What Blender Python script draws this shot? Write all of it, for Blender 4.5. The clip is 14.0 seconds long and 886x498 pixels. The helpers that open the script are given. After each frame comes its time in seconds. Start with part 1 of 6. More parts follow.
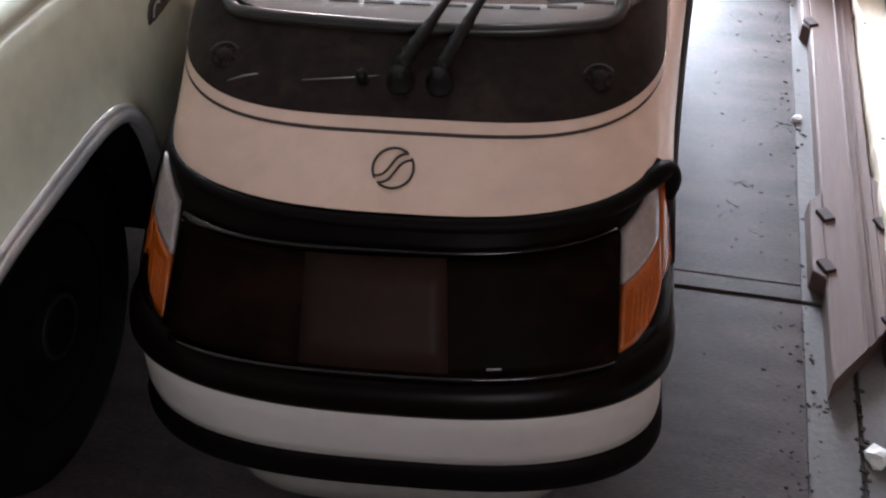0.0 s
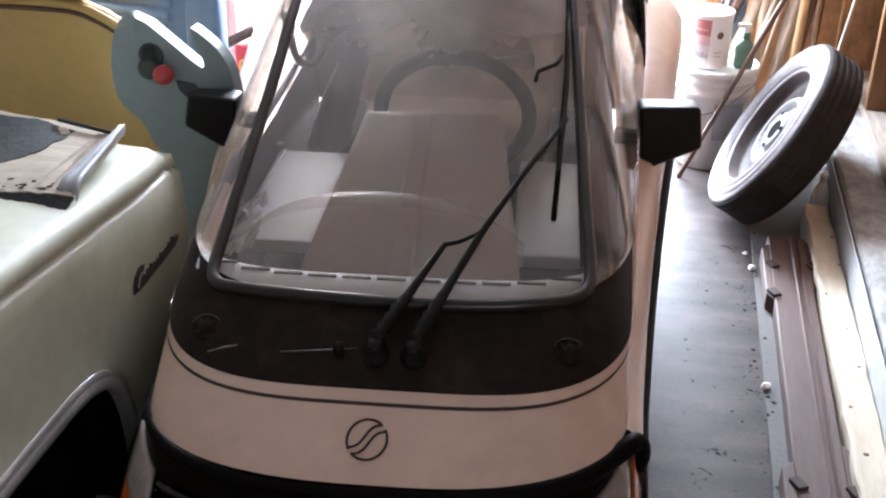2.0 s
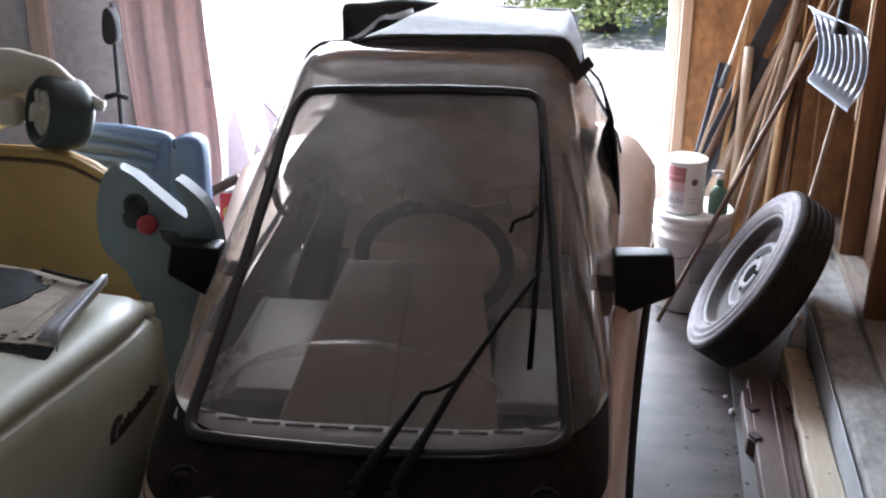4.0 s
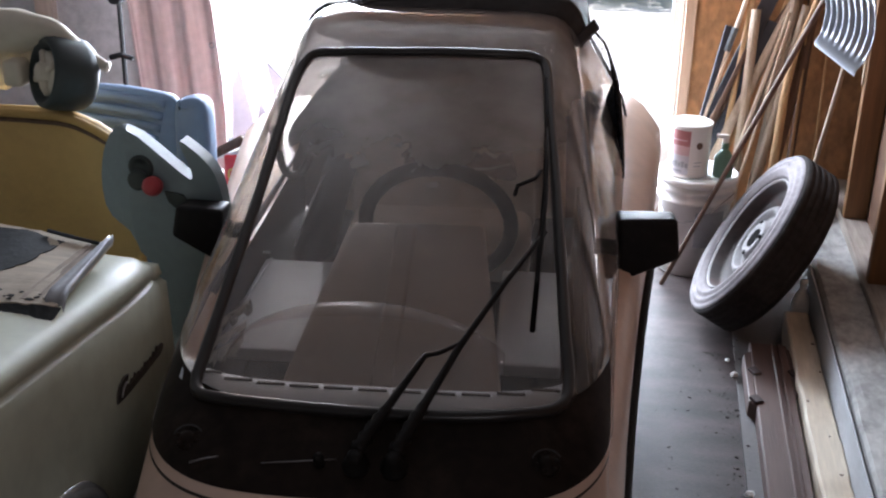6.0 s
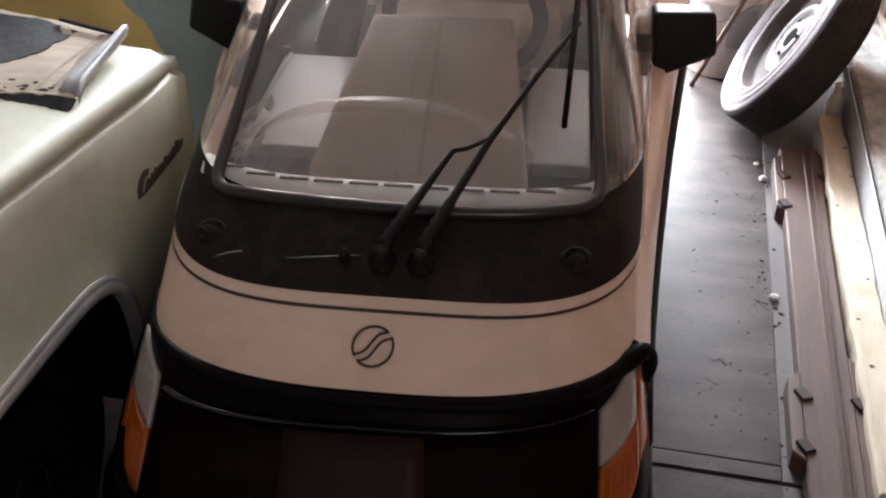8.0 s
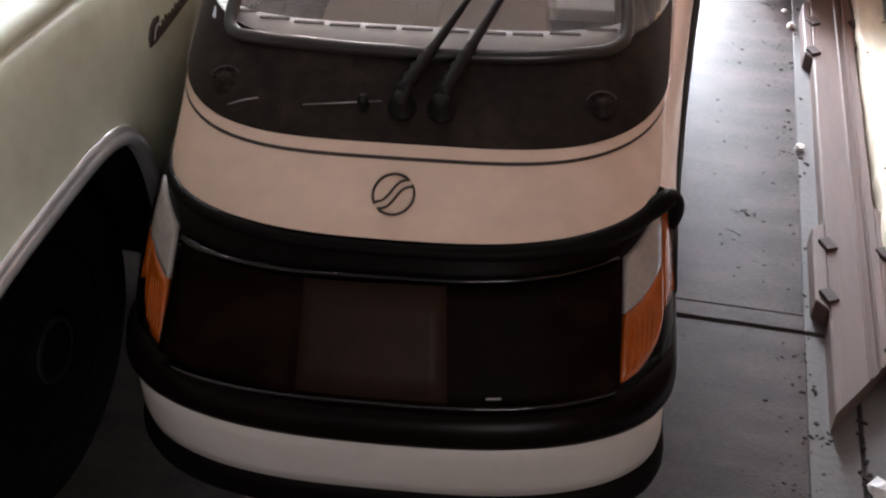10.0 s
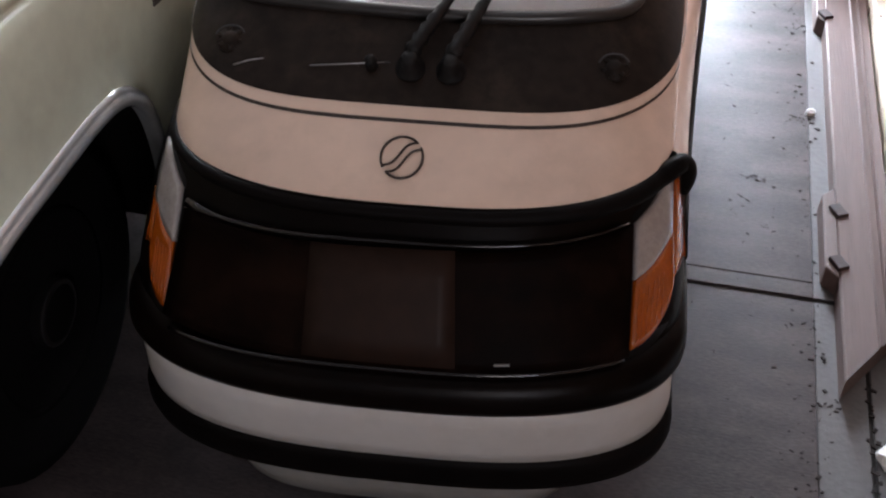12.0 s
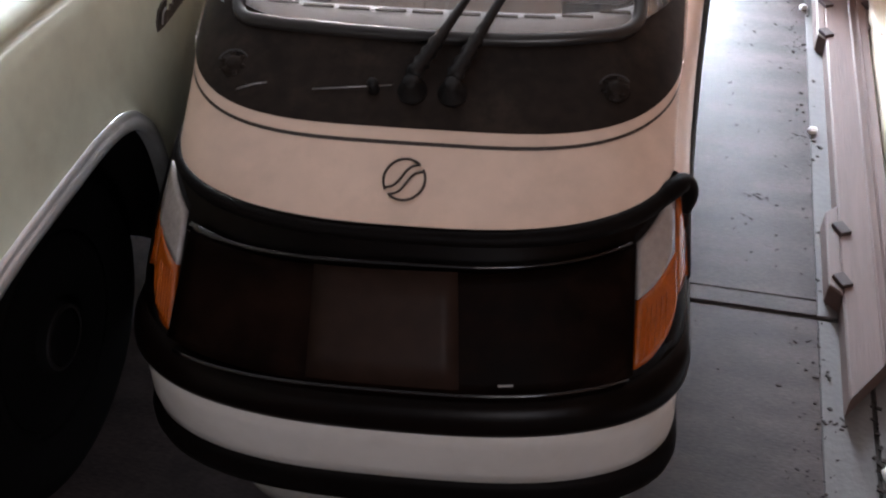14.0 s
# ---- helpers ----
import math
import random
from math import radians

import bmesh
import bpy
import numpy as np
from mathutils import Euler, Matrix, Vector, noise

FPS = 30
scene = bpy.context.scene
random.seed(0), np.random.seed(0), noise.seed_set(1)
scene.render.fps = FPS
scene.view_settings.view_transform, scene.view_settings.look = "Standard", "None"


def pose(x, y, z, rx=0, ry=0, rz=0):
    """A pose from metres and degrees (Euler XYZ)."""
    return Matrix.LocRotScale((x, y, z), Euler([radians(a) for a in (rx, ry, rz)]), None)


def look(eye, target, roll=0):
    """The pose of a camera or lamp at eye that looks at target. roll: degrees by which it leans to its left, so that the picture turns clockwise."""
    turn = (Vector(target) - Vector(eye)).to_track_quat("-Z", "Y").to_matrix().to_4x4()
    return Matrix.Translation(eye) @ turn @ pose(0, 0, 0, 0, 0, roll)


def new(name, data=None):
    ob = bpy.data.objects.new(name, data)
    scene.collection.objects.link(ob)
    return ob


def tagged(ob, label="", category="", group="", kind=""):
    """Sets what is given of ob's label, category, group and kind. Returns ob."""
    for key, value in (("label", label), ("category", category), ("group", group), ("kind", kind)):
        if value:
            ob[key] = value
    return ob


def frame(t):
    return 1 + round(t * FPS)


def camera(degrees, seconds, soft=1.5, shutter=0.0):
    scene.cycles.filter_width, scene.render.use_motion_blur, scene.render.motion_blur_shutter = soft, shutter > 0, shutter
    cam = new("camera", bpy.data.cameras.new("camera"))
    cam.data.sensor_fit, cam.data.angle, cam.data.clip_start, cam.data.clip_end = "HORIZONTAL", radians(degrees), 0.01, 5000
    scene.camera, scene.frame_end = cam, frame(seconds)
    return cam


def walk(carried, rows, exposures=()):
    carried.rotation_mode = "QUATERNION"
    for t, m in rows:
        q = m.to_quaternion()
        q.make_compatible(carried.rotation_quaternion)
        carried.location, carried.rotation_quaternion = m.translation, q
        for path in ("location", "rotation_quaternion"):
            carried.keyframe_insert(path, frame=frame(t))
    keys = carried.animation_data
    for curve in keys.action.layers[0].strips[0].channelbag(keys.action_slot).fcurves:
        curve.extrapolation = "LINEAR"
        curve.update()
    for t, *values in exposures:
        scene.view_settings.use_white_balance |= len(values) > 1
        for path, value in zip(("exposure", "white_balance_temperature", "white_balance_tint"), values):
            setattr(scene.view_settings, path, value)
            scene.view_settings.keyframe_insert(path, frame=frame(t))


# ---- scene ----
cam = camera(42.6, 14.0, soft=2.2)
PATH = [
    (0, (0.237, -0.118, 1.729), (-0.082, 1.355, 0.414), -0.5),
    (0.5, (0.243, -0.12, 1.745), (-0.074, 1.423, 0.513), -0.2),
    (1, (0.245, -0.129, 1.752), (-0.075, 1.493, 0.626), -0.0),
    (1.5, (0.248, -0.132, 1.763), (-0.069, 1.534, 0.702), 0.4),
    (2, (0.249, -0.138, 1.773), (-0.085, 1.592, 0.827), 0.6),
    (2.5, (0.256, -0.14, 1.786), (-0.072, 1.635, 0.926), 0.8),
    (3, (0.261, -0.149, 1.788), (-0.076, 1.676, 1.041), 0.6),
    (5.5, (0.269, -0.158, 1.818), (-0.053, 1.681, 1.102), 0.9),
    (6, (0.268, -0.161, 1.804), (-0.064, 1.648, 1.02), 0.9),
    (6.5, (0.26, -0.144, 1.796), (-0.067, 1.633, 0.939), 1.1),
    (7, (0.258, -0.138, 1.787), (-0.067, 1.598, 0.848), 1.1),
    (7.5, (0.253, -0.127, 1.772), (-0.069, 1.565, 0.756), 1.2),
    (8, (0.245, -0.119, 1.759), (-0.084, 1.529, 0.674), 1.0),
    (8.5, (0.246, -0.116, 1.75), (-0.092, 1.491, 0.609), 0.4),
    (9, (0.243, -0.113, 1.739), (-0.087, 1.452, 0.539), 0.2),
    (11.5, (0.222, -0.086, 1.708), (-0.103, 1.373, 0.38), 0.2),
    (12, (0.221, -0.085, 1.707), (-0.099, 1.372, 0.376), 0.3),
    (12.5, (0.221, -0.084, 1.708), (-0.097, 1.371, 0.374), 0.4),
    (13, (0.222, -0.084, 1.707), (-0.093, 1.376, 0.377), 0.4),
    (13.5, (0.225, -0.087, 1.709), (-0.093, 1.379, 0.387), 0.1),
    (14, (0.225, -0.088, 1.713), (-0.109, 1.39, 0.408), -0.4),
]
EXPOSURES = [(0.0, 1.98, 6150, 15), (1.0, 1.78, 6300, 15), (1.5, 1.66, 6300, 15), (2.0, 1.57, 6150, 15), (2.5, 1.5, 6000, 15), (3.0, 0.95, 6050, 15), (4.2, 0.1, 6150, 16), (5.5, -0.2, 6150, 16),
             (6.0, 0.3, 6150, 16), (6.5, 0.85, 6250, 16), (7.0, 1.27, 6500, 16), (7.5, 1.4, 6700, 16), (8.2, 1.52, 6800, 16), (9.0, 1.71, 6800, 16), (11.5, 2.03, 6200, 15), (14.0, 2.03, 6200, 15)]
walk(cam, [(t, look(eye, target, roll)) for t, eye, target, roll in PATH], EXPOSURES)

# ---- light: bright day outside the open garage door; unseen added fill behind the viewer ----
world = bpy.data.worlds.new("sky")
scene.world = world
world.use_nodes = True
_n = world.node_tree.nodes
_bg = _n["Background"]
_sky = _n.new("ShaderNodeTexSky")
_sky.sky_type = "NISHITA"
_sky.sun_disc = False
_sky.sun_elevation, _sky.sun_rotation = radians(58), radians(-115)
world.node_tree.links.new(_sky.outputs[0], _bg.inputs[0])
_bg.inputs[1].default_value = 0.15


def sun_lamp(strength, elevation, azimuth):
    lamp = bpy.data.lights.new("sun", "SUN")
    lamp.energy, lamp.angle, lamp.color = strength, radians(0.6), (1.0, 0.95, 0.88)
    ob = new("sun", lamp)
    a, e = radians(azimuth), radians(elevation)
    ob.matrix_world = look((math.sin(a) * math.cos(e) * 30, math.cos(a) * math.cos(e) * 30, math.sin(e) * 30), (0, 0, 0))


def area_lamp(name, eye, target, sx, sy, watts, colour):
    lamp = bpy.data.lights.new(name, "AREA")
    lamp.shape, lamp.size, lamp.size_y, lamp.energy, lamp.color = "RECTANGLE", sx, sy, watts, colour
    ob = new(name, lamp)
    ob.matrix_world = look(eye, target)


sun_lamp(5.0, 58, -115)
area_lamp("doorway_light", (-0.65, 4.75, 1.1), (-0.65, 0, 0.7), 1.9, 2.0, 340, (0.84, 0.93, 1.0))
# Fill lamp added in an invented side-wall opening to brighten front-facing surfaces.
area_lamp("added_fill_light", (1.20, -1.65, 1.5), (-0.2, 1.2, 0.7), 1.25, 1.15, 6.5, (1.0, 0.92, 0.87))


# ---- materials ----
def mat(name, colour, rough=0.6, metal=0.0, vary=0.15, scale=6.0, fine=60.0, bump=0.1, coat=0.0, dirt=None, dirt_amount=0.0, stretch=(1, 1, 1), spec=0.5):
    """A surface whose colour wanders at two scales, with fine relief and, where wanted, patches of dirt."""
    m = bpy.data.materials.new(name)
    m.use_nodes = True
    n, l = m.node_tree.nodes, m.node_tree.links
    b = n["Principled BSDF"]
    co = n.new("ShaderNodeTexCoord")
    mp = n.new("ShaderNodeMapping")
    mp.inputs["Scale"].default_value = stretch
    l.new(co.outputs["Object"], mp.inputs[0])
    big, small = n.new("ShaderNodeTexNoise"), n.new("ShaderNodeTexNoise")
    big.inputs["Scale"].default_value, small.inputs["Scale"].default_value = scale, fine
    big.inputs["Detail"].default_value, small.inputs["Detail"].default_value = 4, 3
    for t in (big, small):
        l.new(mp.outputs[0], t.inputs["Vector"])
    mix = n.new("ShaderNodeMath")
    mix.operation = "MULTIPLY_ADD"
    mix.inputs[1].default_value, mix.inputs[2].default_value = 0.4, 0.0
    l.new(small.outputs[0], mix.inputs[0])
    add = n.new("ShaderNodeMath")
    add.operation = "MULTIPLY_ADD"
    add.inputs[1].default_value = 0.6
    l.new(big.outputs[0], add.inputs[0])
    l.new(mix.outputs[0], add.inputs[2])
    ramp = n.new("ShaderNodeValToRGB")
    lo = [max(0.0, c * (1 - vary)) for c in colour]
    hi = [min(1.0, c * (1 + vary)) for c in colour]
    ramp.color_ramp.elements[0].position, ramp.color_ramp.elements[1].position = 0.32, 0.68
    ramp.color_ramp.elements[0].color, ramp.color_ramp.elements[1].color = (*lo, 1), (*hi, 1)
    l.new(add.outputs[0], ramp.inputs[0])
    out = ramp.outputs[0]
    if dirt:
        spots = n.new("ShaderNodeTexNoise")
        spots.inputs["Scale"].default_value, spots.inputs["Detail"].default_value, spots.inputs["Roughness"].default_value = scale * 1.7, 8, 0.7
        l.new(co.outputs["Object"], spots.inputs["Vector"])
        cut = n.new("ShaderNodeValToRGB")
        cut.color_ramp.elements[0].position, cut.color_ramp.elements[1].position = 0.5, 0.72
        cut.color_ramp.elements[1].color = (dirt_amount,) * 3 + (1,)
        l.new(spots.outputs[0], cut.inputs[0])
        mx = n.new("ShaderNodeMix")
        mx.data_type = "RGBA"
        mx.inputs[7].default_value = (*dirt, 1)
        l.new(cut.outputs[0], mx.inputs[0])
        l.new(out, mx.inputs[6])
        out = mx.outputs[2]
    l.new(out, b.inputs["Base Color"])
    rr = n.new("ShaderNodeMapRange")
    rr.inputs[3].default_value, rr.inputs[4].default_value = max(0.02, rough * 0.85), min(1.0, rough * 1.15)
    l.new(add.outputs[0], rr.inputs[0])
    l.new(rr.outputs[0], b.inputs["Roughness"])
    b.inputs["Metallic"].default_value = metal
    b.inputs["Coat Weight"].default_value = coat
    b.inputs["Coat Roughness"].default_value = 0.12
    b.inputs["Specular IOR Level"].default_value = spec
    if bump:
        bp = n.new("ShaderNodeBump")
        bp.inputs["Strength"].default_value, bp.inputs["Distance"].default_value = bump, 0.004
        l.new(small.outputs[0], bp.inputs["Height"])
        l.new(bp.outputs[0], b.inputs["Normal"])
    return m


def wood(name, colour, grain=(3, 40, 40), rough=0.65, vary=0.3, bump=0.25, dirt=None, dirt_amount=0.0):
    return mat(name, colour, rough, 0, vary, 1.2, 5.0, bump, dirt=dirt, dirt_amount=dirt_amount, stretch=grain)


def clear(name, tint, dust, dust_colour, rough=0.06, gloss=0.9, back=0.5, veil_rise=None):
    """A thin dusty sheet that one sees through, with a gloss that grows at grazing angles.
    The last argument gives heights between which dust and painted veiling haze grow from the first share to the second."""
    m = bpy.data.materials.new(name)
    m.use_nodes = True
    n, l = m.node_tree.nodes, m.node_tree.links
    n.remove(n["Principled BSDF"])
    out = n["Material Output"]
    tr, gl, df = n.new("ShaderNodeBsdfTransparent"), n.new("ShaderNodeBsdfGlossy"), n.new("ShaderNodeBsdfDiffuse")
    tr.inputs[0].default_value = (*tint, 1)
    gl.inputs["Roughness"].default_value = rough
    df.inputs[0].default_value = (*dust_colour, 1)
    lw = n.new("ShaderNodeLayerWeight")
    lw.inputs[0].default_value = 0.5
    pw, fr = n.new("ShaderNodeMath"), n.new("ShaderNodeMath")
    pw.operation, fr.operation = "POWER", "MULTIPLY_ADD"
    pw.inputs[1].default_value, fr.inputs[1].default_value, fr.inputs[2].default_value = 4.0, gloss, 0.03
    l.new(lw.outputs["Facing"], pw.inputs[0])
    l.new(pw.outputs[0], fr.inputs[0])
    a, b = n.new("ShaderNodeMixShader"), n.new("ShaderNodeMixShader")
    co, ns = n.new("ShaderNodeTexCoord"), n.new("ShaderNodeTexNoise")
    ns.inputs["Scale"].default_value, ns.inputs["Detail"].default_value = 7, 6
    l.new(co.outputs["Object"], ns.inputs["Vector"])
    mr = n.new("ShaderNodeMapRange")
    mr.inputs[1].default_value, mr.inputs[2].default_value = 0.3, 0.7
    mr.inputs[3].default_value, mr.inputs[4].default_value = dust * 0.6, dust * 1.4
    l.new(ns.outputs[0], mr.inputs[0])
    amount = mr.outputs[0]
    if veil_rise:
        z0, z1, lo, hi = veil_rise
        sep, up, mul = n.new("ShaderNodeSeparateXYZ"), n.new("ShaderNodeMapRange"), n.new("ShaderNodeMath")
        l.new(co.outputs["Object"], sep.inputs[0])
        l.new(sep.outputs[2], up.inputs[0])
        up.inputs[1].default_value, up.inputs[2].default_value, up.inputs[3].default_value, up.inputs[4].default_value = z0, z1, lo, hi
        mul.operation = "MULTIPLY"
        l.new(amount, mul.inputs[0])
        l.new(up.outputs[0], mul.inputs[1])
        amount = mul.outputs[0]
    l.new(amount, a.inputs[0])
    tl, both = n.new("ShaderNodeBsdfTranslucent"), n.new("ShaderNodeMixShader")
    tl.inputs[0].default_value = (*dust_colour, 1)
    both.inputs[0].default_value = back
    l.new(df.outputs[0], both.inputs[1])
    l.new(tl.outputs[0], both.inputs[2])
    l.new(tr.outputs[0], a.inputs[1])
    l.new(both.outputs[0], a.inputs[2])
    l.new(fr.outputs[0], b.inputs[0])
    l.new(a.outputs[0], b.inputs[1])
    l.new(gl.outputs[0], b.inputs[2])
    l.new(b.outputs[0], out.inputs[0])
    return m


CONCRETE = mat("concrete_floor", (0.054, 0.041, 0.0395), 0.47, 0, 0.7, 4.5, 90, 0.14, dirt=(0.024, 0.019, 0.018), dirt_amount=0.85, stretch=(0.8, 2.6, 1), spec=0.28)
HANDLE_LATH = wood("pale_lath", (0.55, 0.43, 0.30), (40, 40, 3), 0.6, 0.25)
JOINT = mat("dirt_filled_joint", (0.022, 0.018, 0.016), 0.9, 0, 0.5, 12, 90, 0.4)
CONCRETE_BAND = mat("pale_concrete_strip", (0.108, 0.098, 0.096), 0.6, 0, 0.2, 3, 70, 0.25, dirt=(0.13, 0.12, 0.117), dirt_amount=0.5)
CONCRETE_WALL = mat("concrete_wall", (0.40, 0.40, 0.385), 0.9, 0, 0.4, 6, 45, 0.9, dirt=(0.17, 0.165, 0.165), dirt_amount=0.8, stretch=(1, 0.5, 1))
CONCRETE_PALE = mat("limewashed_concrete", (0.52, 0.545, 0.57), 0.8, 0, 0.12, 5, 60, 0.35, dirt=(0.35, 0.36, 0.38), dirt_amount=0.5)
GRAVEL = mat("pale_driveway", (0.80, 0.79, 0.77), 0.9, 0, 0.2, 2, 40, 0.5)
OSB = mat("strand_board", (0.40, 0.21, 0.095), 0.75, 0, 0.45, 14, 45, 0.4, stretch=(1, 1, 0.6))
STUD = wood("stud_pine", (0.20, 0.10, 0.042), (30, 30, 2))
DIM_STUD = wood("greyed_stud", (0.40, 0.33, 0.27), (30, 30, 2), 0.7, 0.2)
SILL = wood("greyed_sill_timber", (0.34, 0.29, 0.25), (30, 2.5, 30), 0.8, 0.35, dirt=(0.14, 0.10, 0.08), dirt_amount=0.6)
BOARDING = wood("brown_boarding", (0.10, 0.048, 0.026), (2, 2, 14))
PLASTER = mat("grey_wall", (0.46, 0.46, 0.46), 0.85, 0, 0.25, 2, 30, 0.3)
CREAM = mat("cream_bodywork", (0.74, 0.54, 0.43), 0.38, 0, 0.08, 4, 30, 0.03, 0.25, dirt=(0.50, 0.36, 0.27), dirt_amount=0.35)
WHITE_STRIP = mat("off_white_plastic", (0.62, 0.57, 0.53), 0.4, 0, 0.06, 4, 40, 0.05, dirt=(0.45, 0.40, 0.36), dirt_amount=0.3)
BLACK_RUBBER = mat("black_rubber", (0.0040, 0.0026, 0.0024), 0.55, 0, 0.4, 8, 90, 0.25, spec=0.08)
BLACK_GLOSS = mat("smoked_panel", (0.0045, 0.0018, 0.0012), 0.5, 0, 0.6, 3, 14, 0.0, 0.0, spec=0.03, dirt=(0.022, 0.010, 0.0066), dirt_amount=0.7, stretch=(0.6, 4, 6))
EDGE_GLOSS = mat("polished_panel_edge", (0.008, 0.005, 0.005), 0.12, 0, 0.2, 3, 20, 0.0, 0.3)
BLACK_PAINT = mat("black_band", (0.018, 0.0125, 0.0102), 0.42, 0, 0.5, 5, 40, 0.08, dirt=(0.055, 0.039, 0.030), dirt_amount=0.6, spec=0.08)
BLACK_PLASTIC = mat("black_plastic", (0.011, 0.0095, 0.0095), 0.5, 0, 0.25, 8, 80, 0.2, dirt=(0.03, 0.026, 0.025), dirt_amount=0.4, spec=0.2)
BUMPER_GLOSS = mat("glossy_black_moulding", (0.0042, 0.0022, 0.0018), 0.30, 0, 0.5, 6, 60, 0.05, spec=0.09)
QUARTER_GLASS = mat("blue_black_gloss", (0.012, 0.014, 0.020), 0.14, 0, 0.3, 4, 30, 0.02, spec=0.5)
BADGE = mat("tarnished_badge", (0.10, 0.085, 0.075), 0.45, 0.4, 0.4, 30, 90, 0.2, dirt=(0.035, 0.028, 0.022), dirt_amount=0.8)
STRIPE = mat("dark_stripe", (0.03, 0.017, 0.012), 0.4, 0, 0.1)
# Real dust plus a painted lens veil whose share grows towards the top.
CANOPY = clear("smoked_canopy", (0.93, 0.88, 0.835), 0.19, (0.66, 0.63, 0.62), 0.05, 0.60, 0.90, veil_rise=(0.95, 1.25, 0.60, 3.0))
CLEAR_SHEET = clear("clear_plastic_sheet", (0.96, 0.94, 0.93), 0.04, (0.7, 0.68, 0.66), 0.3, 0.08)
# Paler than its dust: the roof strip's reflected brightness is painted in.
CANOPY_TOP = clear("brightened_dusty_top", (0.80, 0.78, 0.77), 0.90, (0.93, 0.90, 0.89), 0.4, 0.10, 0.6)
PALE_LID = mat("dusty_grey_lid", (0.12, 0.108, 0.102), 0.6, 0, 0.4, 6, 40, 0.3, dirt=(0.19, 0.175, 0.165), dirt_amount=0.6, spec=0.1)
# Valance greyed: the shade below the bumper is put into its colour.
VALANCE = mat("shade_greyed_valance", (0.20, 0.185, 0.17), 0.6, 0, 0.15, 4, 40, 0.1)
PANEL_PATCH = mat("paler_panel_patch", (0.025, 0.0135, 0.0098), 0.45, 0, 0.35, 4, 30, 0.05, spec=0.1)
LENS_CLEAR = mat("ribbed_clear_lens", (0.40, 0.35, 0.33), 0.2, 0, 0.15, 30, 120, 0.3, 0.6)
LENS_AMBER = mat("amber_lens", (0.42, 0.085, 0.005), 0.22, 0, 0.2, 25, 120, 0.4, 0.6)
DASH_GREY = mat("blue_grey_dash", (0.50, 0.55, 0.64), 0.6, 0, 0.1, 5, 60, 0.1, dirt=(0.5, 0.5, 0.52), dirt_amount=0.4)
CONSOLE_GREY = mat("warm_grey_plastic", (0.42, 0.375, 0.35), 0.6, 0, 0.1, 4, 60, 0.15)
TUB = mat("dark_tub", (0.07, 0.06, 0.057), 0.8, 0, 0.25, 4, 40, 0.2)
PALE_PANEL = mat("pale_grey_panel", (0.45, 0.465, 0.52), 0.6, 0, 0.08, 3, 30, 0.1)
SEAT_CLOTH = mat("seat_cloth", (0.80, 0.72, 0.66), 0.95, 0, 0.2, 5, 120, 0.5)
STEEL = mat("dull_steel", (0.38, 0.36, 0.36), 0.4, 0.9, 0.2, 10, 60, 0.15)
SEDAN_WHITE = mat("old_white_paint", (0.62, 0.64, 0.51), 0.48, 0, 0.10, 2.5, 30, 0.02, 0.12, dirt=(0.49, 0.455, 0.335), dirt_amount=0.55)
CABIN_GLASS = mat("dusty_dark_glass", (0.03, 0.034, 0.034), 0.12, 0, 0.2, 3, 30, 0.0, 0.5)
# UNDER and TYRE_DARK: recess shade is put into these near-black colours.
UNDER = mat("recess_shade_black", (0.004, 0.0036, 0.0036), 0.95, 0, 0.3, 8, 50, 0.4, spec=0.03)
TYRE = mat("dusty_tyre", (0.17, 0.152, 0.158), 0.85, 0, 0.3, 6, 50, 0.3, dirt=(0.03, 0.026, 0.028), dirt_amount=0.6)
TYRE_DARK = mat("shade_black_tyre", (0.0045, 0.0042, 0.0042), 0.95, 0, 0.25, 6, 50, 0.3, spec=0.03)
TREAD = mat("worn_tread", (0.032, 0.028, 0.027), 0.85, 0, 0.4, 6, 50, 0.3, spec=0.1, dirt=(0.06, 0.052, 0.048), dirt_amount=0.5)
GASKET = mat("dusty_brown_rubber", (0.028, 0.024, 0.023), 0.32, 0, 0.2, 5, 40, 0.03, spec=0.55)
# Whitish film whose colour paints the highlights along creases.
FILM_GLINT = clear("painted_film_glint", (0.9, 0.88, 0.87), 0.62, (0.92, 0.90, 0.89), 0.2, 0.5, 0.35)
CRUMPLE = clear("crumpled_film", (0.90, 0.88, 0.87), 0.13, (0.85, 0.83, 0.82), 0.15, 0.6)
RIM_GREY = mat("faded_rim", (0.045, 0.034, 0.033), 0.6, 0.0, 0.5, 9, 60, 0.2, dirt=(0.07, 0.03, 0.022), dirt_amount=0.7)
RIM_PALE = mat("dusty_wheel_centre", (0.06, 0.053, 0.055), 0.6, 0.1, 0.4, 14, 70, 0.3, dirt=(0.07, 0.05, 0.045), dirt_amount=0.8)
MOULDING = wood("mauve_brown_board", (0.108, 0.064, 0.053), (40, 2.5, 40), 0.6, 0.25)
PEG = wood("dark_peg", (0.032, 0.014, 0.012), (20, 20, 20))
ARCH_CHROME = mat("dulled_chrome", (0.574, 0.581, 0.588), 0.25, 0.5, 0.12, 9, 60, 0.08, dirt=(0.35, 0.33, 0.31), dirt_amount=0.5)
# Black lightened beyond its dust: lens haze is put into the colour.
HAZED_DUSTY_BLACK = mat("hazed_dusty_rubber", (0.060, 0.056, 0.057), 0.7, 0, 0.3, 6, 50, 0.2, dirt=(0.11, 0.105, 0.105), dirt_amount=0.5, spec=0.2)
BLUE_CLOTH = mat("blue_grey_vinyl", (0.10, 0.105, 0.13), 0.6, 0, 0.25, 4, 40, 0.2)
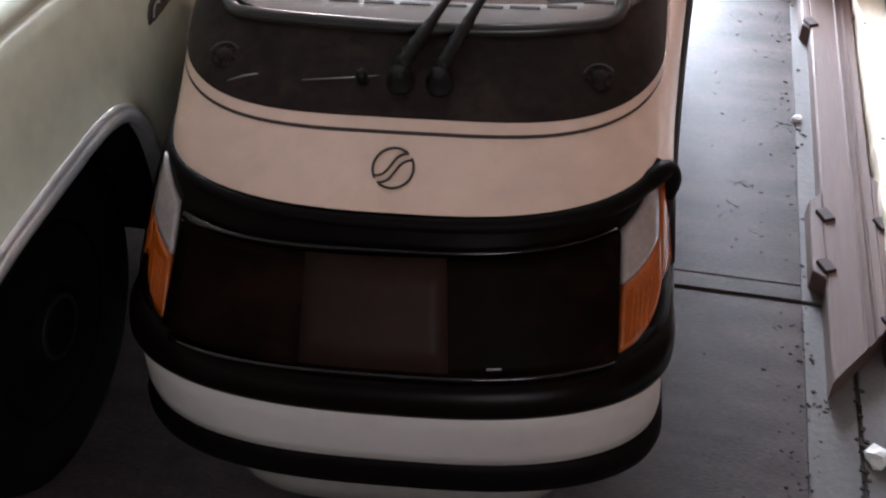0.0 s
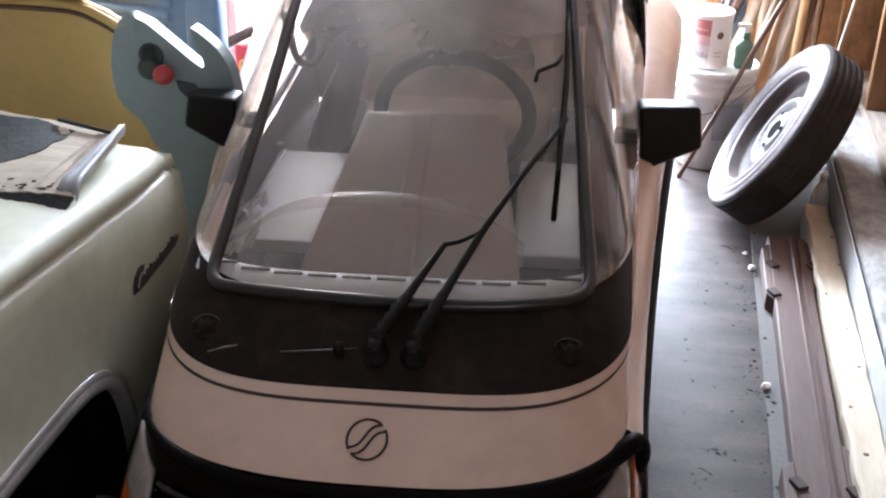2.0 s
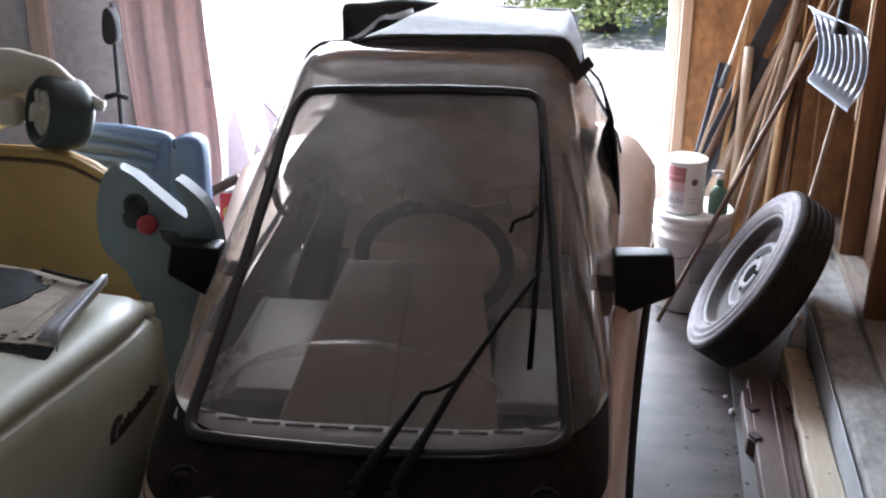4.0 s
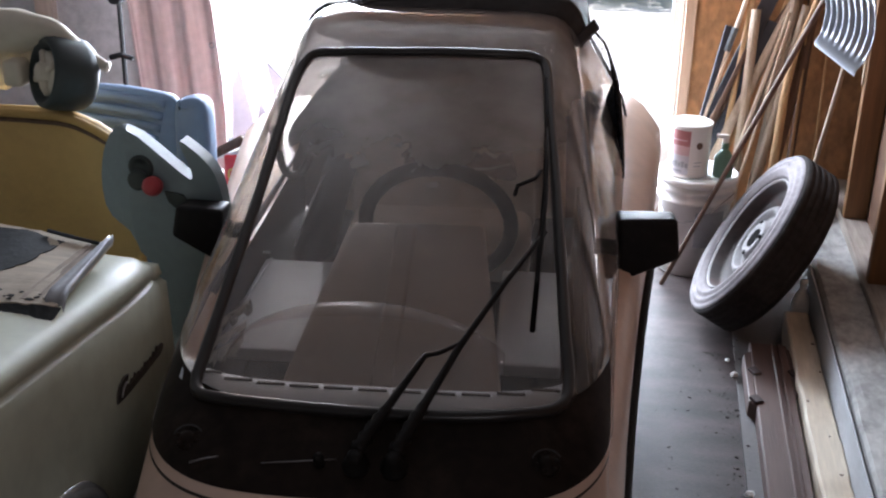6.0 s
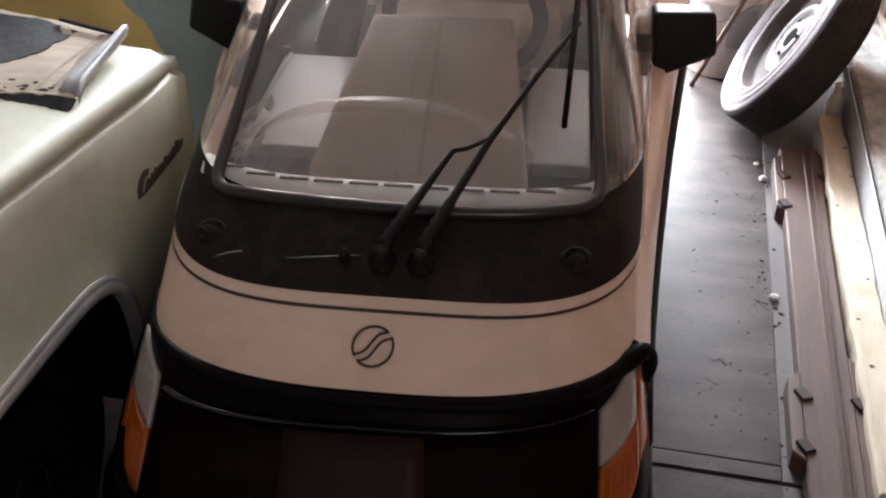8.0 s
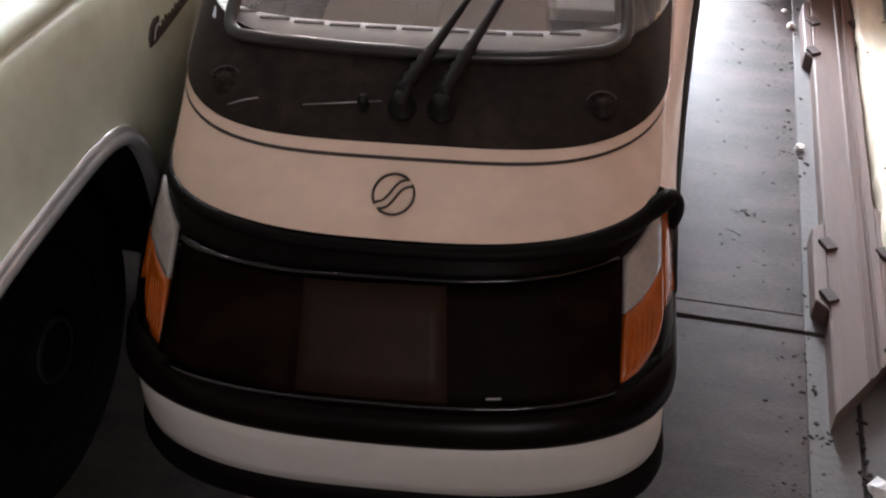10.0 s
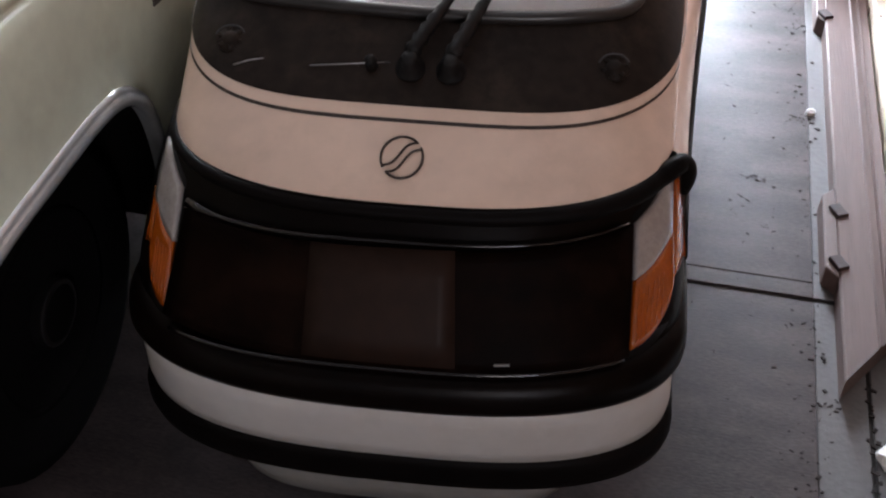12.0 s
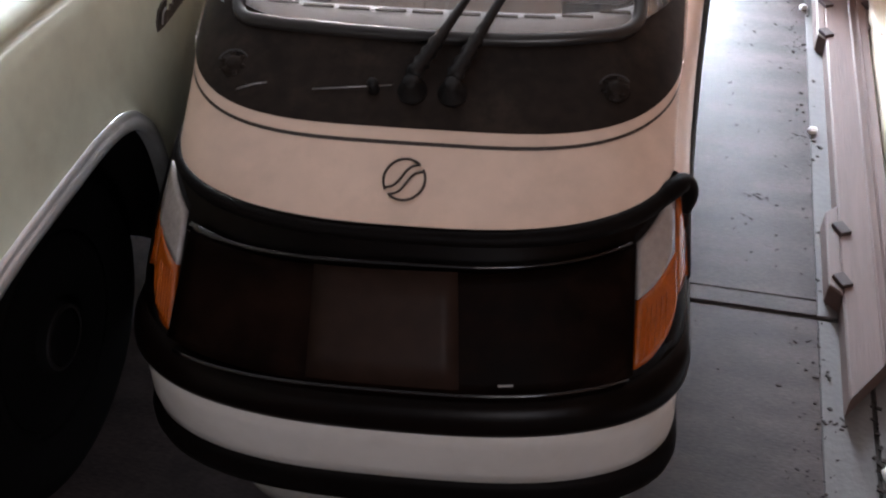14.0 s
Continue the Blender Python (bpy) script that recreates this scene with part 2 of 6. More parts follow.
PINE = wood("pale_pine", (0.68, 0.59, 0.465), (30, 2.5, 30), 0.6, 0.15, dirt=(0.42, 0.30, 0.18), dirt_amount=0.5)
JAMB = wood("door_jamb_pine", (0.62, 0.45, 0.32), (30, 30, 2.5), 0.6, 0.15)
# Unseen walls and ceiling: colours kept dark to cut bounced light.
UNSEEN_WALL = mat("unseen_dark_wall", (0.17, 0.165, 0.16), 0.85, 0, 0.25, 2, 30, 0.3)
CEILING = mat("unseen_dark_ceiling", (0.12, 0.105, 0.095), 0.85, 0, 0.12, 2, 30, 0.2)
WHITE_PAINT = mat("white_trim_paint", (0.80, 0.79, 0.77), 0.5, 0, 0.05, 4, 40, 0.1)


# ---- mesh helpers ----
def mesh_of(name, verts, faces, material, smooth=False):
    me = bpy.data.meshes.new(name)
    me.from_pydata([tuple(v) for v in verts], [], faces)
    me.update()
    me.materials.append(material)
    if smooth:
        me.polygons.foreach_set("use_smooth", [True] * len(me.polygons))
    return me


def put(name, geo, material, parent=None, label="", smooth=False, at=None):
    """geo: (verts, faces). Links it as one mesh object, under its thing where one is given."""
    ob = new(name, mesh_of(name, geo[0], geo[1], material, smooth))
    if parent is not None:
        ob.parent = parent
    if at is not None:
        ob.matrix_basis = at
    return tagged(ob, label)


def thing(name, m, label, category, group="", kind=""):
    ob = new(name)
    ob.matrix_basis = m
    return tagged(ob, label, category, group, kind)


def join(*geos):
    verts, faces = [], []
    for v, f in geos:
        k = len(verts)
        verts += [tuple(p) for p in v]
        faces += [tuple(i + k for i in q) for q in f]
    return verts, faces


def moved(geo, m):
    return [m @ Vector(v) for v in geo[0]], geo[1]


def from_bm(bm):
    bm.verts.ensure_lookup_table()
    for i, v in enumerate(bm.verts):
        v.index = i
    geo = [v.co.copy() for v in bm.verts], [tuple(v.index for v in f.verts) for f in bm.faces]
    bm.free()
    return geo


def box(x0, x1, y0, y1, z0, z1, bevel=0.0, seg=2):
    bm = bmesh.new()
    bmesh.ops.create_cube(bm, size=1)
    for v in bm.verts:
        v.co = ((x0 + x1) / 2 + v.co.x * (x1 - x0), (y0 + y1) / 2 + v.co.y * (y1 - y0), (z0 + z1) / 2 + v.co.z * (z1 - z0))
    if bevel:
        bmesh.ops.bevel(bm, geom=bm.edges[:], offset=bevel, segments=seg, affect="EDGES", profile=0.6)
    return from_bm(bm)


def hexa(bottom, top, bevel=0.0, seg=2):
    """A block from four bottom and four top corners, both anticlockwise seen from above."""
    bm = bmesh.new()
    v = [bm.verts.new(p) for p in (*bottom, *top)]
    for q in ((3, 2, 1, 0), (4, 5, 6, 7), (0, 1, 5, 4), (1, 2, 6, 5), (2, 3, 7, 6), (3, 0, 4, 7)):
        bm.faces.new([v[i] for i in q])
    if bevel:
        bmesh.ops.bevel(bm, geom=bm.edges[:], offset=bevel, segments=seg, affect="EDGES", profile=0.6)
    return from_bm(bm)


def grid(rows, closed=False):
    """A skin over rows of points of equal length; closed: each row is a ring."""
    n = len(rows[0])
    verts = [tuple(p) for r in rows for p in r]
    faces = []
    for i in range(len(rows) - 1):
        for j in range(n if closed else n - 1):
            a, b = i * n + j, i * n + (j + 1) % n
            faces.append((a, b, b + n, a + n))
    return verts, faces


def lathe(profile, n=32, cap=True):
    """profile: (radius, z) from below upwards, round the z axis."""
    rows = [[(r * math.cos(2 * math.pi * k / n), r * math.sin(2 * math.pi * k / n), z) for k in range(n)] for r, z in profile]
    v, f = grid(rows, True)
    if cap:
        f.append(tuple(reversed(range(n))))
        f.append(tuple((len(rows) - 1) * n + k for k in range(n)))
    return v, f


def tube(points, radius, n=8, closed=False, flat=1.0, radii=None):
    pts = [Vector(p) for p in points]
    rows = []
    side = None
    for i, p in enumerate(pts):
        a = pts[i - 1] if (i or closed) else p
        b = pts[(i + 1) % len(pts)] if (i < len(pts) - 1 or closed) else p
        d = (b - a).normalized()
        if side is None:
            side = d.orthogonal().normalized()
        side = (side - d * side.dot(d)).normalized()
        up = d.cross(side)
        r = radii[i] if radii else radius
        rows.append([p + side * (r * math.cos(2 * math.pi * k / n)) + up * (r * flat * math.sin(2 * math.pi * k / n)) for k in range(n)])
    if closed:
        rows.append(rows[0])
    v, f = grid(rows, True)
    if not closed:
        f.append(tuple(reversed(range(n))))
        f.append(tuple((len(rows) - 1) * n + k for k in range(n)))
    return v, f


def smooth_path(pts, steps=6, closed=False):
    """A smooth curve through the points."""
    p = [Vector(q) for q in pts]
    out, n = [], len(p)
    for i in range(n if closed else n - 1):
        a, b = p[i], p[(i + 1) % n]
        before = p[i - 1] if (i or closed) else a * 2 - b
        after = p[(i + 2) % n] if (i + 2 < n or closed) else b * 2 - a
        for k in range(steps):
            t = k / steps
            out.append(0.5 * (2 * a + (b - before) * t + (2 * before - 5 * a + 4 * b - after) * t * t + (3 * a - before - 3 * b + after) * t ** 3))
    if not closed:
        out.append(p[-1])
    return out


def extrude(outline, depth, along="y"):
    """A flat outline of (a, b) pairs pushed through depth (d0, d1) along an axis."""
    n = len(outline)
    order = {"y": lambda a, b, d: (a, d, b), "x": lambda a, b, d: (d, a, b), "z": lambda a, b, d: (a, b, d)}[along]
    verts = [order(a, b, depth[0]) for a, b in outline] + [order(a, b, depth[1]) for a, b in outline]
    faces = [tuple(reversed(range(n))), tuple(range(n, 2 * n))] + [(i, (i + 1) % n, n + (i + 1) % n, n + i) for i in range(n)]
    return verts, faces


def thick(geo, t):
    """A skin given a thickness inwards."""
    bm = bmesh.new()
    vs = [bm.verts.new(v) for v in geo[0]]
    for f in geo[1]:
        try:
            bm.faces.new([vs[i] for i in f])
        except ValueError:
            pass
    bmesh.ops.recalc_face_normals(bm, faces=bm.faces[:])
    bmesh.ops.solidify(bm, geom=bm.faces[:], thickness=t)
    return from_bm(bm)


def tessellated(geo):
    """The same skin with its many-sided faces cut into triangles."""
    bm = bmesh.new()
    vs = [bm.verts.new(v) for v in geo[0]]
    for f in geo[1]:
        bm.faces.new([vs[i] for i in f])
    bmesh.ops.recalc_face_normals(bm, faces=bm.faces[:])
    bmesh.ops.triangulate(bm, faces=[f for f in bm.faces if len(f.verts) > 4])
    return from_bm(bm)


# ---- the garage ----
FAR, RIGHT, LEFT, BACK, CEIL = 4.55, 1.12, -3.3, -3.0, 2.5


def room():
    floor = tagged(new("floor"), "grey worn concrete garage floor with scattered crumbs", "floor", kind="structure")
    slabs = [(-3.3, 0.624, 1.856, 4.9, 0), (-3.3, 0.624, 1.806, 1.854, 0), (-3.3, 0.624, -3.0, 1.793, 0), (0.6245, 0.895, 1.806, 4.6, 1), (0.6245, 0.722, -3.0, 1.793, 1), (0.731, 0.895, -3.0, 1.793, 1)]
    for x0, x1, y0, y1, pale in slabs:
        put("slab", box(x0, x1, y0, y1, -0.1, 0.0, 0.0015, 1), CONCRETE_BAND if pale else CONCRETE, floor, "paler strip of concrete" if pale else "")
    put("joint_bed", box(-3.3, 0.9, -3.0, 4.9, -0.12, -0.005), JOINT, floor)
    ground = put("ground", ([(-150, 4.6, -0.05), (150, 4.6, -0.05), (150, 300, -0.05), (-150, 300, -0.05)], [(0, 1, 2, 3)]), GRAVEL)
    tagged(ground, "pale sunlit driveway outside the door", "ground", kind="structure")
    # footing, its pale face and the sill on it
    section = [(0.895, 0.0), (0.895, 0.04), (0.896, 0.08), (0.895, 0.12), (0.896, 0.16), (0.899, 0.185), (0.908, 0.197), (0.93, 0.20), (0.95, 0.20), (0.97, 0.20), (0.99, 0.20), (1.01, 0.20), (1.04, 0.20), (1.30, 0.20), (1.30, 0.0)]
    rows = []
    for k in range(191):
        y = -3.0 + 0.04 * k
        row = []
        for x, z in section:
            q = Vector((x * 9, y * 6, z * 9))
            rough = noise.noise(q) * 0.007 + noise.noise(q * 3.1) * 0.003
            row.append((x + (rough if x < 0.93 and z > 0 else 0), y, z + (rough if 0.93 <= x < 1.02 and z > 0.1 else 0)))
        rows.append(row)
    v, f = grid(rows)
    n = len(section)
    foot = put("foundation_wall", (v, f + [tuple(range(n)), tuple(range(190 * n + n - 1, 190 * n - 1, -1))]), CONCRETE_WALL)
    tagged(foot, "low rough concrete foundation wall along the side", "foundation wall", kind="structure")
    put("limewash", box(0.882, 0.8875, 1.9, 3.75, 0.0, 0.188, 0.002, 1), CONCRETE_PALE, foot, "flaking pale limewash")
    sill = put("sill_plate", box(1.03, 1.20, -3.0, 4.55, 0.20, 0.238, 0.004, 1), SILL)
    tagged(sill, "greyed dusty timber sill plate on the foundation wall", "sill", kind="structure")
    # The gap near the back is invented, to admit the added fill lamp.
    wall = put("wall_east", join(box(RIGHT, 1.30, -1.0, 4.6, 0.238, CEIL), box(RIGHT, 1.30, -3.0, -2.3, 0.238, CEIL), box(RIGHT, 1.30, -2.3, -1.0, 0.238, 0.9), box(RIGHT, 1.30, -2.3, -1.0, 2.1, CEIL)), BOARDING)
    tagged(wall, "brown boarded wall between open studs", "wall", kind="structure")
    for k in range(12):
        y = 4.10 - 0.61 * k
        if y > -2.9 and not -2.35 < y < -0.95:
            put("stud", box(1.035, RIGHT, y - 0.02, y + 0.02, 0.238, CEIL, 0.003, 1), STUD, wall)
    put("batten", box(1.026, 1.036, 4.095, 4.110, 0.75, CEIL, 0.002, 1), HANDLE_LATH, wall, "thin pale batten")
    far = put("wall_north", join(box(0.43, 1.30, FAR, FAR + 0.12, 0, CEIL), box(-1.72, 0.43, FAR, FAR + 0.12, 2.15, CEIL)), OSB)
    dark = put("wall_north_dark", box(-3.3, -1.72, FAR, FAR + 0.12, 0, CEIL), PLASTER)
    tagged(dark, "dim grey wall with bare studs beside the doorway", "wall", kind="structure")
    for x in (-1.95, -2.42, -2.9):
        put("stud", box(x - 0.045, x + 0.045, FAR - 0.04, FAR, 0, CEIL, 0.003, 1), DIM_STUD, dark)
    tagged(far, "strand board wall around the open garage doorway", "wall", kind="structure")
    jamb = put("trim", box(0.385, 0.43, FAR - 0.02, FAR + 0.14, 0, 2.15, 0.003, 1), JAMB)
    tagged(jamb, "bare pine door jamb", "door jamb", kind="structure")
    put("stop_bead", box(0.335, 0.384, FAR + 0.03, FAR + 0.14, 0, 2.15, 0.004, 1), WHITE_PAINT, jamb, "white painted stop")
    left = put("wall_west", box(LEFT - 0.12, LEFT, -3.0, 4.67, 0, CEIL), UNSEEN_WALL)
    tagged(left, "unseen side wall, grey kept dark to cut bounced light", "wall", kind="structure")
    back = put("wall_south", box(-3.42, 1.5, BACK - 0.12, BACK, 0, CEIL), UNSEEN_WALL)
    tagged(back, "unseen rear wall, grey kept dark to cut bounced light", "wall", kind="structure")
    ceil = put("ceiling", box(-3.42, 1.5, BACK - 0.12, 4.67, CEIL, CEIL + 0.1), CEILING)
    tagged(ceil, "unseen garage ceiling, kept dark to cut bounced light", "ceiling", kind="structure")


room()


# ---- the microcar ----
def front_y(x, w, y0, r, n=4.3):
    return y0 + r * (1 - math.sqrt(max(0.0, 1 - min(1.0, abs(x) / w) ** n)))


def ring(z, w, y0, r, yend, wend, n=4.3, steps=22, sides=8, cx=0.0):
    """Half-round outline: up the left side, round the nose and down the right side."""
    pts = []
    for k in range(sides):
        f = 1 - k / sides
        pts.append((-(w + (wend - w) * f), y0 + r + f * (yend - y0 - r), z))
    for k in range(-steps, steps + 1):
        a = math.pi / 2 * k / steps
        x = w * math.copysign(abs(math.sin(a)) ** (2 / n), a)
        pts.append((x, y0 + r * (1 - math.cos(a)), z))
    for k in range(1, sides + 1):
        f = k / sides
        pts.append((w + (wend - w) * f, y0 + r + f * (yend - y0 - r), z))
    return pts


# canopy levels: z, half width, nose y, corner depth, rear end, half width there, roundness of the nose, middle
LEVELS = [(0.685, 0.378, 1.095, 0.20, 3.02, 0.50, 2.7, 0.013), (0.70, 0.381, 1.108, 0.205, 3.02, 0.50, 2.75, 0.013), (0.75, 0.391, 1.222, 0.262, 3.01, 0.505, 3.8, 0.010), (0.77, 0.398, 1.262, 0.285, 3.0, 0.508, 4.2, 0.010),
          (0.83, 0.398, 1.383, 0.32, 2.99, 0.505), (0.90, 0.388, 1.520, 0.34, 2.97, 0.495), (0.95, 0.378, 1.62, 0.34, 2.95, 0.48), (1.0, 0.368, 1.725, 0.34, 2.92, 0.455), (1.1, 0.346, 1.94, 0.32, 2.85, 0.40),
          (1.2, 0.322, 2.165, 0.26, 2.72, 0.345), (1.23, 0.309, 2.235, 0.22, 2.66, 0.315), (1.25, 0.294, 2.30, 0.17, 2.61, 0.285), (1.262, 0.272, 2.36, 0.12, 2.57, 0.255), (1.270, 0.235, 2.42, 0.08, 2.54, 0.215), (1.273, 0.18, 2.46, 0.04, 2.52, 0.16)]
_lv = np.array([(*v, 4.3, 0.012 + 0.012 * (v[0] - 0.69)) if len(v) == 6 else v for v in LEVELS])


def level(z):
    return [float(np.interp(z, _lv[:, 0], _lv[:, k])) for k in range(1, 8)]


def can_ring(z, out=0.0):
    w, y0, r, yend, wend, n, cx = level(z)
    return [(x + cx, y, h) for x, y, h in ring(z, w + out, y0 - out, r, yend, wend + out, n)]


def can_at(x, z, out=0.0):
    """A point of the canopy's front at half width x and height z, lifted by out along its slope."""
    w, y0, r, _, _, n, cx = level(z)
    return Vector((x, front_y(x - cx, w, y0, r, n) - out * 0.45, z + out * 0.9))


def nose_at(x, z, out=0.0):
    """A point of the sloping front panel."""
    w = float(np.interp(z, [0.46, 0.52, 0.60, 0.645, 0.68], [0.432, 0.428, 0.418, 0.404, 0.385]))
    r = float(np.interp(z, [0.46, 0.645], [0.19, 0.25]))
    y = front_y(x, w, 1.0 + (z - 0.46) * 0.72, r, 2.7)
    return Vector((x, y - out * 0.8, z + out * 0.6))


def band(func, lower, upper, nu=16, nv=6, out=0.004, depth=0.012):
    """A plate over a curved front between two smooth edges of (x, z) points, both from the middle outwards."""
    def along(pts, u):
        path = smooth_path([(x, z, 0) for x, z in pts], 8)
        k = u * (len(path) - 1)
        i = min(int(k), len(path) - 2)
        return path[i].lerp(path[i + 1], k - i)

    rows = []
    for j in range(nv + 1):
        rows.append([func(*along(lower, i / nu).lerp(along(upper, i / nu), j / nv)[:2], out) for i in range(nu + 1)])
    return thick(grid(rows), depth)


def patch(func, corners, nu=10, nv=6, out=0.004, depth=0.012):
    """A plate over a curved front: corners (x, z) anticlockwise from lower left."""
    (a, b, c, d) = [Vector((*p, 0)) for p in corners]
    rows = []
    for j in range(nv + 1):
        v = j / nv
        rows.append([func(*(a.lerp(b, i / nu).lerp(d.lerp(c, i / nu), v))[:2], out) for i in range(nu + 1)])
    return thick(grid(rows), depth)


def microcar():
    car = thing("microcar", pose(*(Matrix.Rotation(radians(5.6), 3, "Z") @ Vector((0, 1.05, 0)) + Matrix.Rotation(radians(5.9), 3, "Z") @ Vector((0, 1.15, 0))), 0, 0, 5.9), "cream three-wheeled microcar with smoked canopy and black bumpers", "microcar")
    shift = Matrix.Translation((0, -2.2, 0))

    def p(name, geo, m, parent=None, label="", smooth=True):
        if parent is None:
            return put(name, geo, m, car, label, smooth, shift)
        return put(name, geo, m, parent, label, smooth)

    END, WE = 3.75, 0.53
    # bumper and lower body, from below upwards
    p("bumper_lower", grid([ring(z, w, y, 0.165, END, WE - 0.02, 2.9) for z, w, y in ((0.182, 0.41, 1.06), (0.186, 0.434, 1.014), (0.198, 0.444, 1.000), (0.225, 0.447, 0.993), (0.254, 0.445, 0.991), (0.268, 0.440, 0.994), (0.272, 0.42, 1.004))]), BLACK_RUBBER, None, "black rubber lower bumper")
    p("front_valance", grid([ring(z, w, y, 0.14, 1.5, 0.3) for z, w, y in ((0.11, 0.27, 1.04), (0.125, 0.30, 1.018), (0.17, 0.31, 1.008), (0.195, 0.30, 1.03))]), VALANCE, None, "lower valance, greyed for the shade under the bumper")
    p("latch", tube([nose_at(0.154, 0.480, 0.0215), nose_at(0.176, 0.480, 0.0215)], 0.0022, 6), STEEL, None, "small bright latch", False)
    p("bumper_strip", grid([ring(z, w, y, r, END, WE - 0.03, 2.9) for z, w, y, r in ((0.268, 0.425, 1.004, 0.17), (0.272, 0.435, 0.996, 0.17), (0.30, 0.436, 0.991, 0.168), (0.36, 0.431, 0.986, 0.162), (0.392, 0.424, 0.987, 0.16), (0.40, 0.40, 1.0, 0.16))]), WHITE_STRIP, None, "off-white bumper strip")
    p("bumper_upper", grid([ring(z, w, y, r, END, WE, 2.6) for z, w, y, r in ((0.394, 0.40, 1.0, 0.16), (0.397, 0.424, 0.985, 0.16), (0.406, 0.433, 0.974, 0.165), (0.42, 0.440, 0.969, 0.175), (0.438, 0.443, 0.971, 0.185), (0.453, 0.442, 0.978, 0.19), (0.463, 0.436, 0.988, 0.19), (0.466, 0.425, 1.0, 0.19), (0.462, 0.37, 1.05, 0.19))]), BUMPER_GLOSS, None, "black glossy upper bumper lip")
    # body sides behind the nose, and the dark nose shell
    p("nose_shell", grid([ring(z, w, y, r, 1.53, we, 2.7) for z, w, y, r, we in ((0.455, 0.432, 1.0, 0.19, 0.42), (0.49, 0.434, 1.021, 0.20, 0.42), (0.52, 0.431, 1.043, 0.21, 0.42), (0.56, 0.426, 1.072, 0.22, 0.41), (0.60, 0.418, 1.101, 0.235, 0.40), (0.645, 0.404, 1.133, 0.25, 0.39), (0.68, 0.378, 1.16, 0.25, 0.37), (0.735, 0.355, 1.26, 0.25, 0.36))]), BUMPER_GLOSS, None, "black nose shell")
    p("front_panel", patch(nose_at, ((-0.352, 0.470), (0.344, 0.470), (0.334, 0.616), (-0.323, 0.604)), 28, 10, 0.008), BLACK_GLOSS, None, "glossy smoked front panel")
    lip_pts = [nose_at(x, 0.6185 - 0.012 * max(0.0, -x / 0.325) ** 1.5, 0.0165) for x in np.linspace(-0.326, 0.334, 33)]
    p("panel_lip", tube(lip_pts, 0.003, 8, radii=list(np.interp(np.linspace(0, 1, 33), [0, 0.03, 0.10, 1], [0.010, 0.008, 0.0035, 0.0026]))), EDGE_GLOSS, None, "glossy rolled panel edge")
    p("panel_foot", tube([nose_at(x, 0.467 - 0.010 * max(0.0, -x / 0.345) ** 2, 0.017) for x in np.linspace(-0.345, 0.342, 33)], 0.0035, 8), EDGE_GLOSS, None, "glossy lower panel edge")
    p("panel_patch", patch(nose_at, ((-0.128, 0.474), (0.098, 0.474), (0.086, 0.613), (-0.124, 0.609)), 8, 4, 0.0198, 0.0015), PANEL_PATCH, None, "slightly paler brown rectangle")
    for s in (-1, 1):
        # the lamp on one side reaches a little less far round the corner
        far = 1.0 if s > 0 else 0.72
        q = lambda pts: [(s * (0.346 + (x - 0.346) * (far if x > 0.346 else 1.0) + (0.0 if s > 0 else 0.008 * (0.62 - z) / 0.15)), z) for x, z in pts]
        lamp = p("headlight", band(nose_at, q(((0.344, 0.462), (0.390, 0.468), (0.428, 0.492))), q(((0.340, 0.624), (0.372, 0.636), (0.402, 0.640))), 10, 8, 0.002), BLACK_PLASTIC, None, "wrap-around front lamp unit")
        put("clear_lens", band(nose_at, q(((0.350, 0.552), (0.376, 0.559), (0.404 if s > 0 else 0.420, 0.574))), q(((0.346, 0.615), (0.372, 0.624), (0.399 if s > 0 else 0.410, 0.638))), 10, 8, 0.012), LENS_CLEAR, lamp, "ribbed clear lens", True)
        put("amber_lens", band(nose_at, q(((0.352, 0.474), (0.378, 0.479), (0.404, 0.497), (0.413, 0.520))), q(((0.351, 0.550), (0.377, 0.557), (0.400, 0.569), (0.406, 0.574))), 12, 8, 0.012), LENS_AMBER, lamp, "ribbed amber lens", True)
        put("marker_lens", band(nose_at, q(((0.412, 0.524), (0.424, 0.523), (0.432, 0.516))), q(((0.407, 0.622), (0.412, 0.620), (0.416, 0.612)) if s > 0 else ((0.416, 0.585), (0.420, 0.584), (0.424, 0.580))), 6, 10, 0.011), LENS_AMBER, lamp, "amber side marker lens", True)
        for k in range(6):
            x = 0.357 + 0.0075 * k
            put("lens_rib", tube([nose_at(*q(((x, z),))[0], 0.0125) for z in np.linspace(0.480 + 0.002 * k, 0.540, 5)], 0.0009, 5), LENS_AMBER, lamp, "", True)
    # the canopy's lower lip rises towards the corners; a seal runs under it
    base = can_ring(0.70)
    lows = [0.6965 + (0.003 if v[0] > 0 else -0.006) * min(1.0, (abs(v[0]) / 0.40)) ** 4 for v in base]

    def lip(t, out=0.0):
        pts = []
        for k, low in enumerate(lows):
            z = low + t * (0.7655 - low)
            pts.append(can_ring(z, out)[k])
        return pts

    seal = [Vector(v) + Vector((0, 0, -0.015)) for v in lip(0.0, 0.002) if v[1] < (1.32 if v[0] < 0 else 1.235)]
    fat = [float(np.interp(v.x, [-0.40, -0.36, 0.0, 0.20, 0.33, 0.39], [0.006, 0.010, 0.012, 0.013, 0.015, 0.016])) for v in seal]
    end = seal[-1]
    curl = smooth_path([end, (0.393, 1.243, 0.692), (0.403, 1.254, 0.692), (0.412, 1.258, 0.684), (0.416, 1.257, 0.670), (0.416, 1.257, 0.652), (0.415, 1.258, 0.634)], 4)
    seal += [Vector(v) for v in curl[1:]]
